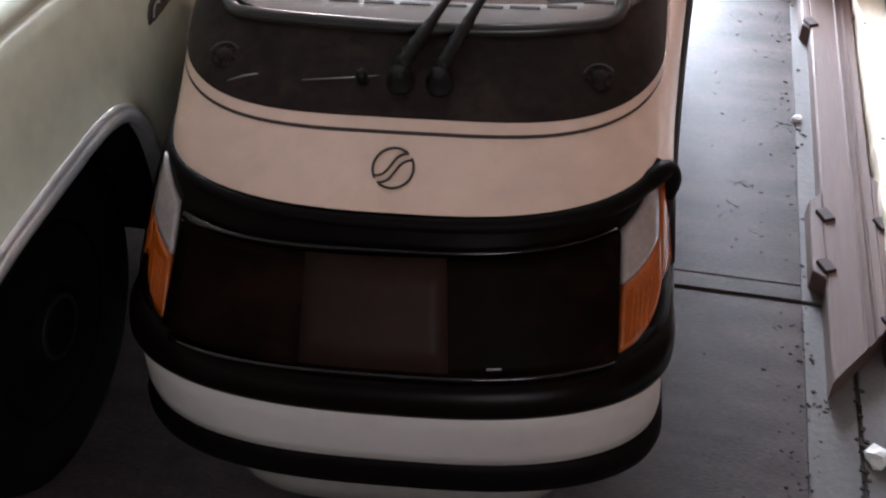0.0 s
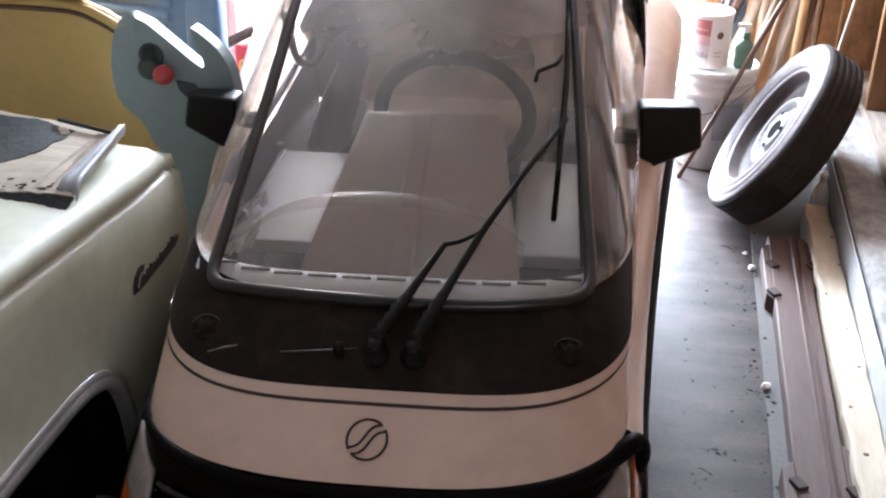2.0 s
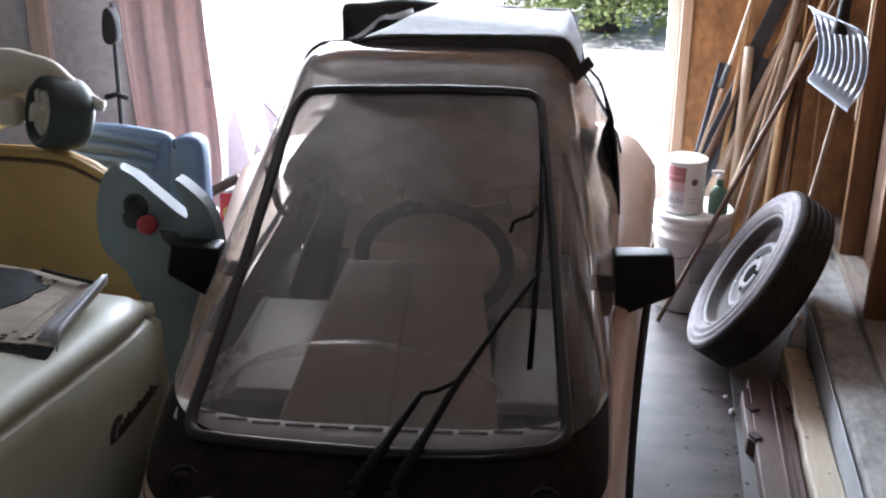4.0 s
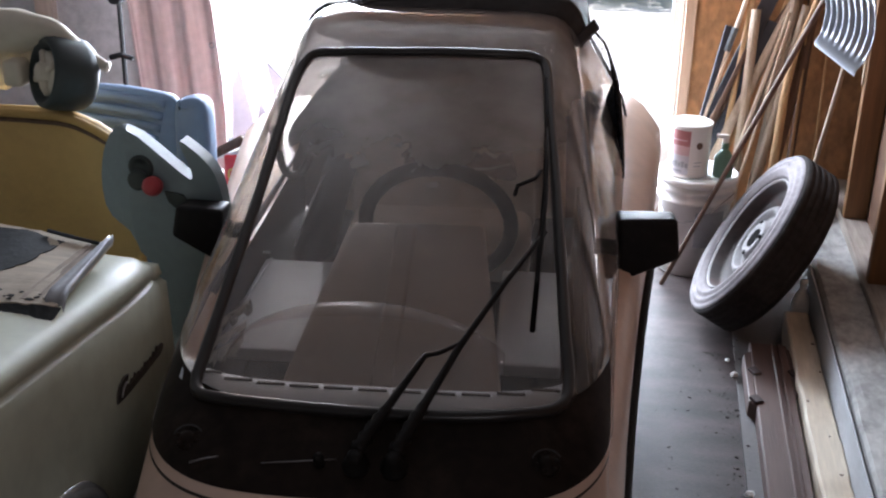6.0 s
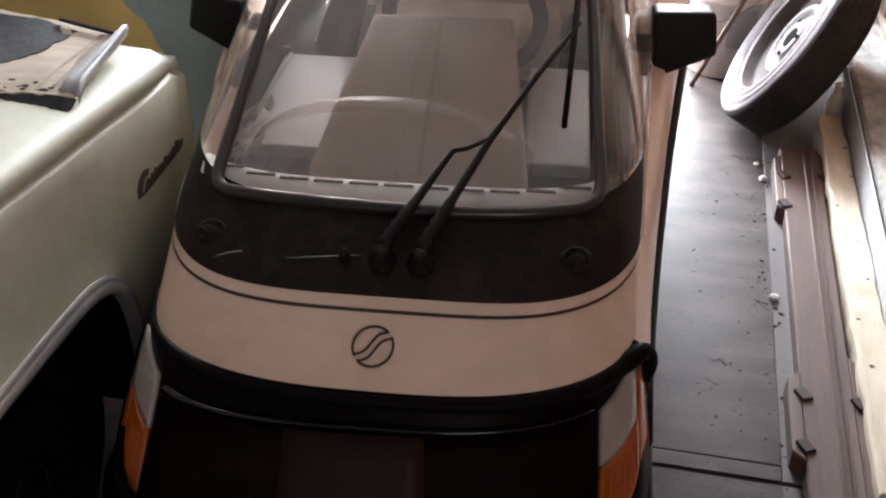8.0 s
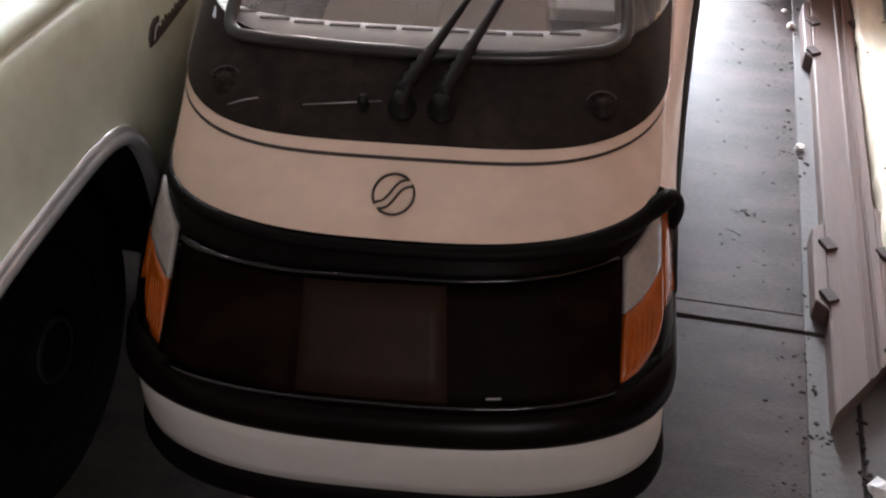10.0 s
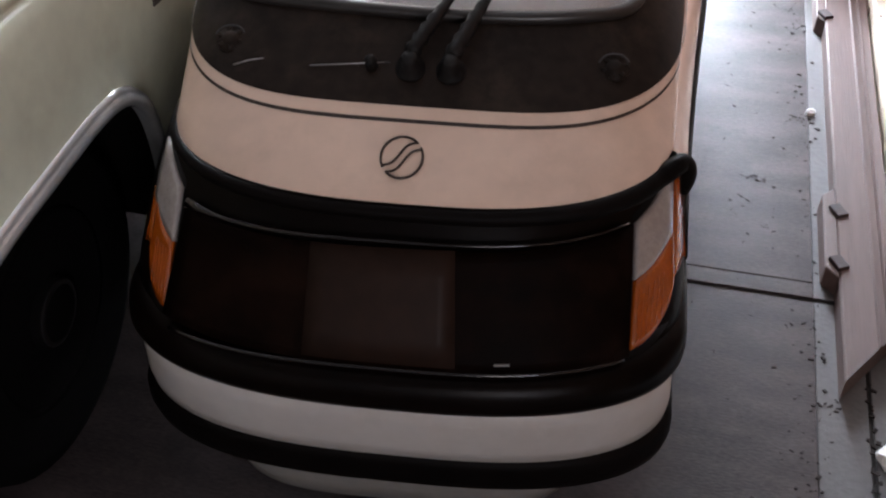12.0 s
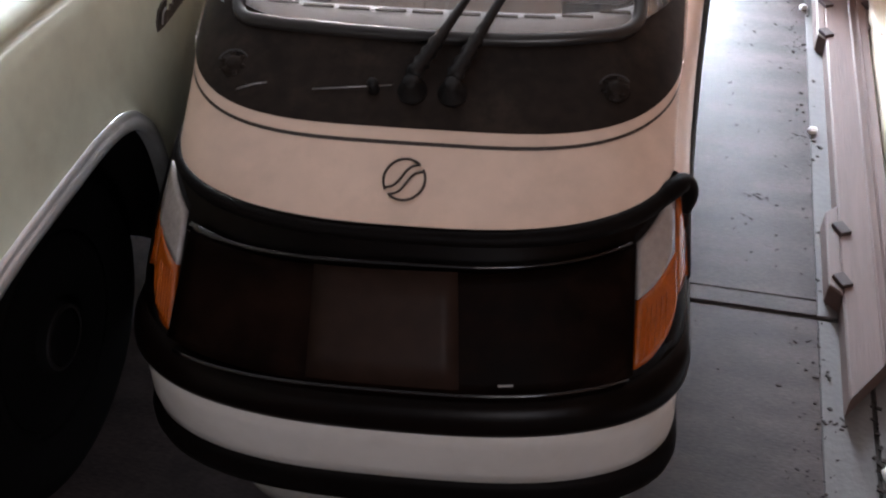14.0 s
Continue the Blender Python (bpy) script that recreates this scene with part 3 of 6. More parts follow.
    fat += [float(np.interp(k / (len(curl) - 2), [0, 0.35, 0.6, 0.8, 1.0], [0.016, 0.0145, 0.0135, 0.011, 0.006])) for k in range(len(curl) - 1)]
    p("canopy_seal", tube(seal, 0.012, 12, radii=fat), BLACK_RUBBER, None, "thick black rubber canopy seal with a rolled end")
    p("hood", grid([lip(t) for t in (0.0, 0.1, 0.3, 0.5, 0.75, 0.95, 1.0)]), CREAM, None, "cream canopy nose")
    p("pinstripe", grid([can_ring(z, 0.0015) for z in (0.7510, 0.7524, 0.7538)]), STRIPE, None, "thin dark pinstripe")
    p("black_band", grid([can_ring(z, 0.001)[12:49] for z in (0.7632, 0.78, 0.80, 0.82, 0.838)]), BLACK_PAINT, None, "black band below the windscreen")
    for a, b in ((0, 13), (48, 61)):
        p("lower_side_glass", thick(grid([can_ring(z)[a:b] for z in (0.7657, 0.80, 0.838)]), -0.003), CANOPY, None, "smoked lower side glass")
    def shell(heights, out):
        rings = [can_ring(z, out) for z in heights]
        v, f = grid(rings)
        n = len(rings[0])
        f.append(tuple(range((len(rings) - 1) * n, len(rings) * n)))
        return v, f

    p("canopy", thick(shell((0.838, 0.86, 0.90, 0.95, 1.0, 1.05, 1.1, 1.15, 1.2, 1.23, 1.24, 1.25, 1.256, 1.262, 1.266, 1.270, 1.273), 0.0), -0.003), CANOPY, None, "dusty smoked see-through canopy with painted veil")
    # Sheet added below the roof to paint its bright strip.
    p("roof_brightener_sheet", shell((1.236, 1.245, 1.255, 1.262, 1.266), -0.014), CANOPY_TOP, None, "added dusty sheet that brightens the roof strip")
    rim = [can_ring(z)[-1] for z in np.linspace(0.70, 1.271, 24)]
    p("canopy_rim", tube(rim, 0.0045, 8), BLACK_RUBBER, None, "black rear rim of the canopy")
    p("canopy_rim", tube([can_ring(z)[0] for z in np.linspace(0.70, 1.271, 24)], 0.010, 8), BLACK_RUBBER, None, "black rear rim of the canopy")
    # windscreen gasket
    c = [(-0.300, 0.8345), (-0.2985, 0.862), (-0.285, 0.955), (-0.277, 1.03), (-0.273, 1.10), (-0.270, 1.16), (-0.256, 1.194), (-0.229, 1.214), (-0.157, 1.223), (-0.033, 1.227), (0.09, 1.229), (0.213, 1.226), (0.256, 1.217), (0.273, 1.197), (0.284, 1.132), (0.298, 1.05), (0.310, 0.97), (0.320, 0.90), (0.328, 0.848), (0.311, 0.8335), (0.245, 0.8345), (0.155, 0.8335), (0.04, 0.8325), (-0.076, 0.8335), (-0.17, 0.834), (-0.243, 0.831), (-0.284, 0.8275)]
    loop = [can_at(q.x, q.y, 0.004) for q in smooth_path([(x, z, 0) for x, z in c], 4, True)]
    p("windscreen_gasket", tube(loop, 0.0108, 10, True), GASKET, None, "black windscreen gasket")
    # emblem: a ring with two leaf strokes
    def on_hood(u, v):
        return can_at(0.001 + 0.030 * u, 0.727 + 0.0135 * v, 0.003)

    arcs = [[on_hood(math.cos(a), math.sin(a)) for a in np.linspace(a0, a1, 26)] for a0, a1 in ((radians(52), radians(212)), (radians(232), radians(392)))]
    emblem = p("emblem", join(*[tube(a, 0.0019, 6, False, 0.6) for a in arcs]), STRIPE, None, "dark round emblem with two curved strokes")
    for du, dv in ((-0.11, 0.16), (0.11, -0.16)):
        st = [on_hood(0.86 * u + du, 0.60 * math.tanh(2.4 * u) + dv) for u in np.linspace(-0.95, 0.95, 17)]
        put("stroke", tube(st, 0.0018, 6, False, 0.6), STRIPE, emblem)
    # wiper bosses, arms and blade
    for x in (-0.004, 0.056):
        p("wiper_boss", moved(lathe([(0.022, 0), (0.022, 0.006), (0.017, 0.009), (0.018, 0.014), (0.014, 0.017), (0.015, 0.022), (0.012, 0.026), (0.012, 0.033), (0.006, 0.036)], 18), Matrix.Translation(can_at(x, 0.79)) @ Matrix.Rotation(radians(25), 4, "X")), BLACK_PLASTIC)
    a0, a1 = can_at(-0.004, 0.795, 0.026), can_at(0.056, 0.795, 0.026)
    b0, b1 = can_at(0.086, 0.882, 0.018), can_at(0.143, 0.892, 0.018)
    tip = can_at(0.280, 0.998, 0.022)
    boot = [0.0100, 0.0138, 0.0100, 0.0136, 0.0098, 0.0130, 0.0094, 0.0122, 0.0086, 0.0094, 0.0076]
    p("wiper_arm", tube([a1.lerp(b1, 0.045 * k) for k in range(11)] + [b1, b1.lerp(tip, 0.5) + Vector((0, 0, 0.006)), tip], 0.008, 10, radii=boot + [0.006, 0.005, 0.0042]), BLACK_PLASTIC, None, "black wiper arm")
    p("wiper_link", tube([a0.lerp(b0, 0.045 * k) for k in range(11)] + [b0, b0 + Vector((0.022, 0.004, 0.003)), b1 + Vector((0.004, 0.006, 0.004))], 0.006, 10, radii=boot + [0.005, 0.004, 0.004]), BLACK_PLASTIC, None, "black parallel wiper link")
    bl = [can_at(0.263, 0.905, 0.012), can_at(0.270, 0.97, 0.012), can_at(0.277, 1.05, 0.012), can_at(0.277, 1.12, 0.012), can_at(0.272, 1.185, 0.012)]
    blade = p("wiper_blade", tube(bl, 0.005, 6), BLACK_RUBBER, None, "thin black wiper blade")
    put("bridge", tube([can_at(0.268, 0.95, 0.013), can_at(0.273, 0.985, 0.026), can_at(0.279, 1.03, 0.028), can_at(0.279, 1.08, 0.026), can_at(0.277, 1.12, 0.013)], 0.004, 6), BLACK_PLASTIC, blade)
    p("washer_hose", tube([can_at(-0.154, 0.786, 0.004), can_at(-0.104, 0.789, 0.006), can_at(-0.035, 0.793, 0.006)], 0.0011, 6), STEEL, None, "thin grey washer hose")
    p("cable_stub", tube([can_at(-0.272, 0.773, 0.006), can_at(-0.245, 0.780, 0.010), can_at(-0.225, 0.785, 0.006)], 0.0014, 6), STEEL, None, "thin grey cable end")
    for x in (-0.287, 0.294):
        k = p("canopy_bolt", moved(lathe([(0.022, 0), (0.022, 0.003), (0.014, 0.004), (0.012, 0.009), (0.004, 0.010)], 16), Matrix.Translation(can_at(x, 0.79)) @ Matrix.Rotation(radians(25), 4, "X")), BLACK_PAINT, None, "dusty black bolt cover")
        at = Matrix.Translation(can_at(x, 0.79)) @ Matrix.Rotation(radians(25), 4, "X")
        put("rim", moved(tube([(0.0235 * math.cos(a), 0.0235 * math.sin(a), 0.006) for a in np.linspace(0.5, 2.9, 14)], 0.0016, 6), at), HAZED_DUSTY_BLACK, k, "thin grey arc on the rim", True)
        for a in range(6):
            put("petal", moved(box(0.011, 0.021, -0.004, 0.004, 0.0, 0.007, 0.002, 1), Matrix.Translation(can_at(x, 0.79)) @ Matrix.Rotation(radians(25), 4, "X") @ Matrix.Rotation(a * 1.047 + x, 4, "Z")), BLACK_PAINT, k)
    p("washer_jet", moved(lathe([(0.009, 0), (0.009, 0.02), (0.006, 0.026)], 10), Matrix.Translation(can_at(-0.062, 0.79)) @ Matrix.Rotation(radians(25), 4, "X")), BLACK_PLASTIC, None, "washer jet")
    # dash shelf with slots
    rows = []
    mid_y = front_y(0, 0.40, 1.385, 0.30)
    for d, z, flat in ((0.012, 0.826, 0), (0.03, 0.833, 0), (0.06, 0.836, 0.15), (0.088, 0.835, 0.3), (0.098, 0.829, 0.3), (0.104, 0.79, 0.3)):
        rows.append([(x, (front_y(x, 0.40, 1.385, 0.30) - mid_y) * (1 - flat) + mid_y + d, z) for x in np.linspace(-0.34, 0.34, 19)])
    dash = p("dash_shelf", grid(rows), DASH_GREY, None, "dusty blue-grey dash shelf with air slots")
    for k in range(11):
        x = -0.29 + 0.058 * k
        y = (front_y(x, 0.40, 1.385, 0.30) - mid_y) * 0.775 + mid_y + 0.074
        put("air_slot", box(x - 0.024, x + 0.024, y - 0.003, y + 0.003, 0.831, 0.8385), TUB, dash)
    # tub, console, panels
    p("tub_floor", box(-0.42, 0.42, 1.5, 3.0, 0.40, 0.44), TUB, None, "dark interior floor", False)
    p("tub_side", box(-0.440, -0.427, 1.6, 3.0, 0.42, 0.66), TUB, None, "dark interior side", False)
    p("tub_side", box(0.385, 0.40, 1.6, 3.0, 0.42, 0.66), TUB, None, "dark interior side", False)
    con = p("console", hexa(((-0.262, 1.60, 0.45), (0.235, 1.60, 0.45), (0.17, 2.34, 0.45), (-0.17, 2.34, 0.45)), ((-0.255, 1.60, 0.615), (0.230, 1.60, 0.635), (0.150, 2.20, 0.853), (-0.157, 2.20, 0.847)), 0.02, 3), CONSOLE_GREY, None, "warm grey plastic steering console")
    # Clear dome added to draw the faint arc reflected in the windscreen.
    hump = []
    for y, dz in ((1.60, -0.10), (1.66, -0.03), (1.72, 0.0), (1.78, -0.02), (1.84, -0.08)):
        hump.append([(x, y, 0.70 + (0.165 + dz) * math.sqrt(max(0.0, 1 - (x + 0.06) ** 2 / 0.078))) for x in np.linspace(-0.335, 0.215, 23)])
    p("reflected_arc_dome", thick(grid(hump), 0.002), CLEAR_SHEET, None, "added clear dome standing in for an arc reflected in the windscreen")
    put("console_rib", hexa(((-0.05, 1.66, 0.63), (0.0, 1.66, 0.632), (0.0, 2.17, 0.836), (-0.05, 2.17, 0.835)), ((-0.047, 1.66, 0.652), (-0.003, 1.66, 0.654), (-0.005, 2.17, 0.853), (-0.045, 2.17, 0.852)), 0.004, 1), CONSOLE_GREY, con, "raised strip")
    # Dark panels added inside so the side glass reads darker.
    for s in (-1, 1):
        p("side_darkening_panel", box(*sorted((s * (0.395 if s > 0 else 0.418), s * (0.405 if s > 0 else 0.426))), 1.78, 2.95, 0.45, 0.775, 0.004, 1), BLUE_CLOTH, None, "dark inner panel added to darken the side glass", False)
    locker = p("locker_lid", box(-0.413, -0.237, 1.94, 2.42, 0.61, 0.64, 0.006, 2), PALE_PANEL, None, "pale grey side locker lid", False)
    put("frame_edge", tube([(-0.412, 1.95, 0.645), (-0.395, 2.41, 0.645)], 0.003, 6), PALE_PANEL, locker, "pale edge strip", True)
    put("frame_edge", tube([(-0.437, 1.92, 0.655), (-0.425, 2.41, 0.660), (-0.400, 2.415, 0.660)], 0.004, 6), PALE_PANEL, locker, "pale edge strip", True)
    random.seed(14)
    for k, (a, b) in enumerate((((-0.405, 1.85, 0.690), (-0.322, 1.87, 0.745)), ((-0.401, 1.85, 0.671), (-0.327, 1.86, 0.715)), ((-0.392, 1.85, 0.664), (-0.336, 1.86, 0.694)), ((-0.412, 1.93, 0.70), (-0.372, 2.10, 0.68)))):
        a, b = Vector(a), Vector(b)
        up = Vector((0.0, 0.006, 0.010))
        rows = [[a.lerp(b, i / 12) + side * up * (0.5 + 0.5 * math.sin(i * 1.3 + k)) + Vector((0, 0, -0.012 * abs(side))) for i in range(13)] for side in (-1, -0.4, 0, 0.4, 1)]
        put("film_fold", thick(grid(rows), 0.0008), FILM_GLINT, locker, "pale film fold painted as a bright streak", True)
    p("locker_lid", box(0.19, 0.33, 1.91, 2.40, 0.62, 0.65, 0.01, 2), PALE_PANEL, None, "pale grey side locker lid", False)
    th = [2 * math.pi * k / 32 for k in range(32)]
    tilt = Matrix.Translation((0.022, 2.475, 0.730)) @ Matrix.Rotation(radians(-70), 4, "X")
    wheel = p("steering_wheel", moved(tube([(0.185 * math.cos(a), 0.185 * math.sin(a), 0) for a in th], 0.0195, 10, True), tilt), BLACK_PLASTIC, None, "black two-spoke steering wheel")
    put("spoke", moved(join(box(-0.13, 0.13, 0.10, 0.145, -0.012, 0.012, 0.006, 2), moved(lathe([(0.04, -0.02), (0.045, 0.01), (0.03, 0.022)], 16), Matrix.Translation((0, 0.12, 0)))), tilt), BLACK_PLASTIC, wheel)
    p("seat", join(box(-0.26, 0.26, 2.75, 3.0, 0.44, 0.62, 0.05, 3), hexa(((-0.27, 2.88, 0.55), (0.27, 2.88, 0.55), (0.27, 3.0, 0.55), (-0.27, 3.0, 0.55)), ((-0.25, 2.96, 1.08), (0.25, 2.96, 1.08), (0.25, 3.04, 1.08), (-0.25, 3.04, 1.08)), 0.035, 3)), SEAT_CLOTH, None, "dark brown-grey cloth seat")
    p("rear_liner", hexa(((-0.31, 2.985, 0.56), (0.36, 2.985, 0.56), (0.36, 3.015, 0.56), (-0.31, 3.015, 0.56)), ((-0.28, 2.945, 1.19), (0.33, 2.945, 1.19), (0.33, 2.975, 1.19), (-0.28, 2.975, 1.19)), 0.006, 1), SEAT_CLOTH, None, "brown-grey cloth rear liner", False)
    random.seed(4)
    rows = []
    for j in range(13):
        v = j / 12
        rows.append([(-0.10 + 0.31 * i / 24, 2.75 + 0.06 * v + random.uniform(-0.012, 0.012), 0.765 + 0.06 * v * math.sin(math.pi * (0.15 + 0.8 * i / 24)) + 0.055 * v * max(0.0, math.sin(i * 0.62 + 0.6)) ** 3 + random.uniform(-0.008, 0.008)) for i in range(25)])
    sheet = p("crumpled_sheet", thick(grid(rows), 0.001), CRUMPLE, None, "crumpled clear plastic on the seat", False)
    for a, m, b in (((-0.10, 2.73, 0.772), (-0.07, 2.74, 0.80), (-0.039, 2.74, 0.853)), ((-0.05, 2.73, 0.80), (0.02, 2.73, 0.832), (0.075, 2.74, 0.836)), ((0.06, 2.73, 0.834), (0.105, 2.74, 0.85), (0.132, 2.75, 0.885)), ((0.08, 2.73, 0.795), (0.14, 2.73, 0.800), (0.198, 2.74, 0.812)), ((0.13, 2.74, 0.852), (0.15, 2.75, 0.868), (0.168, 2.75, 0.90))):
        put("fold", tube(smooth_path([a, m, b], 5), 0.0035, 6, radii=[0.0015] + [0.0032] * 9 + [0.0015]), FILM_GLINT, sheet, "pale tube painted as the glint on a plastic crease", True)
    edge = smooth_path([(0.378, 2.56, 1.225), (0.400, 2.58, 1.200), (0.420, 2.60, 1.172), (0.441, 2.60, 1.113), (0.456, 2.60, 1.05), (0.467, 2.60, 0.982), (0.480, 2.60, 0.88), (0.489, 2.60, 0.784)], 4)
    p("side_glass_edge", tube(edge, 0.006, 8, radii=list(np.interp(np.linspace(0, 1, len(edge)), [0, 0.35, 0.5, 0.85, 1], [0.0035, 0.0035, 0.0085, 0.0075, 0.003]))), QUARTER_GLASS, None, "black glossy edging of the side glass")
    p("quarter_glass", extrude([(0.447, 1.09), (0.458, 1.04), (0.468, 0.975), (0.481, 0.87), (0.487, 0.80), (0.462, 0.84), (0.436, 0.92), (0.420, 0.985), (0.432, 1.05)], (2.612, 2.620), "y"), QUARTER_GLASS, None, "dark blue-black rear quarter glass", False)
    p("belt_bracket", tube(smooth_path([(-0.392, 2.45, 0.985), (-0.381, 2.45, 0.945), (-0.367, 2.45, 0.882), (-0.348, 2.45, 0.858), (-0.316, 2.45, 0.869), (-0.288, 2.45, 0.926), (-0.268, 2.46, 0.946)], 4), 0.010, 10), BLACK_PLASTIC, None, "black seat belt bracket")
    p("seat_side", grid([[(-0.385 + 0.36 * (z - 0.58) + a * (1.0 - 0.9 * (z - 0.58)), 2.60 - b, z) for a, b in ((0.0, -0.05), (0.015, 0.0), (0.045, 0.02), (0.085, 0.01), (0.11, -0.05))] for z in (0.56, 0.64, 0.72, 0.80, 0.86)]), BLUE_CLOTH, None, "blue-grey vinyl seat side")
    # Pale tube that paints the highlight on the vinyl edge.
    p("seat_edge_glint", tube(smooth_path([(-0.272, 2.50, 0.842), (-0.290, 2.50, 0.806), (-0.313, 2.50, 0.756), (-0.336, 2.50, 0.700), (-0.356, 2.50, 0.643)], 4), 0.0022, 6), PALE_PANEL, None, "thin pale line painted as the glint along the seat edge")
    p("wiper_stalk", tube([can_at(0.220, 1.047, 0.010), can_at(0.224, 1.056, 0.014), can_at(0.258, 1.061, 0.016), can_at(0.268, 1.070, 0.014)], 0.004, 8), BLACK_PLASTIC, None, "short black wiper stalk")
    # mirrors
    for s in (-1, 1):
        cut = 0.0 if s > 0 else 0.020
        m = p("door_mirror", hexa(tuple((s * x, y, z) for x, y, z in ((0.455, 2.16, 0.735), (0.59 - cut, 2.17, 0.795), (0.585 - cut, 2.26, 0.80), (0.455, 2.25, 0.74))[::s]), tuple((s * x, y, z) for x, y, z in ((0.445, 2.17, 0.885 - cut), (0.578 - cut, 2.18, 0.888 - cut), (0.575 - cut, 2.255, 0.88 - cut), (0.445, 2.25, 0.88 - cut))[::s]), 0.012, 3), BLACK_PLASTIC, None, "black plastic door mirror")
        put("mirror_arm", tube([(s * 0.40, 2.22, 0.80), (s * 0.47, 2.21, 0.80)], 0.02, 8), BLACK_PLASTIC, m)
    # rear: fenders, tail and raised rear lid
    rows = []
    for f in np.linspace(0, 1, 13):
        y = 1.30 + 2.45 * f
        w = 0.424 + 0.212 * min(1, f * 1.35) ** 1.3
        rise = 0.09 * min(1.0, max(0.0, (f - 0.50) / 0.22)) ** 2
        h = 0.685 + 0.165 * math.sin(math.pi * min(1, f * 0.72)) ** 2 - 0.16 * (max(0, f - 0.70) / 0.30) ** 2
        rows.append([(s * x, y, z) for s, x, z in ((-1, min(w - 0.064, max(w - 0.18, 0.41)), h - 0.012 + rise), (-1, min(w - 0.062, max(w - 0.11, 0.412)), h + 0.004 + rise * 0.75), (-1, w - 0.06, h + 0.004 + rise * 0.35), (-1, w - 0.025, h - 0.008), (-1, w - 0.004, h - 0.04), (-1, w + 0.003, h - 0.10), (-1, w + 0.004, h - 0.16), (-1, w, 0.46), (-1, w - 0.005, 0.42))])
    for s in (-1, 1):
        geo = grid([[(-s * x * (1.0 if s > 0 else 1.0 - 0.10 * max(0.0, 1.0 - (y - 1.30) / 0.7)), y, z if s > 0 else min(z, 0.74 + (z - 0.74) * 0.2)) for x, y, z in r] for r in rows])
        side = p("side_panel_body", geo, CREAM, None, "cream body side")
        side.name = "body_side"
        put("side_trim", tube([(s * (0.428 + 0.212 * min(1, f * 1.35) ** 1.3), 1.30 + 2.45 * f, 0.47) for f in np.linspace(0, 1, 16)], 0.018, 8), BLACK_RUBBER, side, "black side moulding", True)
    p("rear_deck", grid([[(-0.40, y, z), (-0.36, y, z + 0.03), (0, y, z + 0.05), (0.36, y, z + 0.03), (0.40, y, z)] for y, z in ((3.06, 0.95), (3.3, 0.88), (3.6, 0.76), (3.75, 0.60), (3.76, 0.42))]), CREAM, None, "cream sloping tail")
    # rear bulkhead, folded cover and the pale lid lying on it
    p("rear_wall", extrude([(-0.50, 0.56), (0.50, 0.56), (0.49, 0.80), (0.43, 0.93), (0.37, 1.06), (0.33, 1.12), (-0.29, 1.12), (-0.315, 1.0), (-0.40, 0.90), (-0.46, 0.82), (-0.50, 0.72)], (3.005, 3.018), "y"), BLUE_CLOTH, None, "dark blue-grey rear wall of the cabin", False)
    p("roof_lining", grid([[can_at(x, 1.229 - f * 0.030 * math.sqrt(max(0.0, 1 - ((x - 0.02) / 0.19) ** 2)), -0.012) for x in np.linspace(-0.17, 0.21, 21)] for f in (0, 0.5, 1.0)]), CONSOLE_GREY, None, "pale curved edge of the roof lining")
    top = smooth_path([(-0.287, 1.13, 0), (-0.2865, 1.24, 0), (-0.284, 1.277, 0), (-0.272, 1.284, 0), (-0.205, 1.290, 0), (-0.140, 1.299, 0), (-0.06, 1.296, 0), (0.02, 1.291, 0), (0.11, 1.286, 0), (0.19, 1.287, 0), (0.24, 1.281, 0), (0.30, 1.284, 0), (0.348, 1.281, 0), (0.366, 1.262, 0), (0.382, 1.21, 0), (0.398, 1.14, 0)], 5)
    rows = []
    for d, lift in ((0.0, -0.012), (0.004, -0.003), (0.02, 0.002), (0.05, 0.0), (0.075, -0.006), (0.08, -0.02)):
        rows.append([(q.x * (1 if lift > -0.005 else 0.992), 2.992 + d + 0.006 * math.sin(k * 0.5), q.y + lift) for k, q in enumerate(top)])
    front = [[(x, 2.993 + 0.006 * math.sin(k * 0.5), 1.05) for k, x in enumerate([q.x for q in top])]]
    p("bulkhead", grid(front + rows), HAZED_DUSTY_BLACK, None, "dark folded cover behind the seat")
    # lid: a drooping rubber rim in front, a dusty crumpled skin behind it that folds down on one side
    upper = smooth_path([(-0.212, 2.515, 1.243), (-0.182, 2.50, 1.268), (-0.146, 2.50, 1.285), (-0.064, 2.50, 1.293), (0.07, 2.50, 1.299), (0.205, 2.50, 1.303), (0.285, 2.50, 1.302), (0.318, 2.505, 1.296), (0.340, 2.515, 1.275), (0.356, 2.53, 1.245), (0.370, 2.55, 1.215)], 5)
    lower = smooth_path([(-0.215, 2.512, 1.238), (-0.190, 2.497, 1.244), (-0.146, 2.493, 1.246), (-0.064, 2.49, 1.247), (0.07, 2.49, 1.249), (0.18, 2.49, 1.249), (0.238, 2.492, 1.243), (0.275, 2.50, 1.228), (0.305, 2.51, 1.205), (0.330, 2.525, 1.175), (0.350, 2.545, 1.150)], 5)
    n = len(upper)
    rows = [[lower[k].lerp(upper[k], f) + Vector((0, -0.010 * math.sin(math.pi * f), 0)) for k in range(n)] for f in (0, 0.15, 0.4, 0.7, 0.9, 1.0)]
    p("lid_edge", thick(grid(rows), -0.006), HAZED_DUSTY_BLACK, None, "dusty black rubber edge under the lid, lightened for haze")
    random.seed(6)
    rows = []
    for j in range(15):
        v = j / 14
        row = []
        for k, a in enumerate(upper):
            u = k / (n - 1)
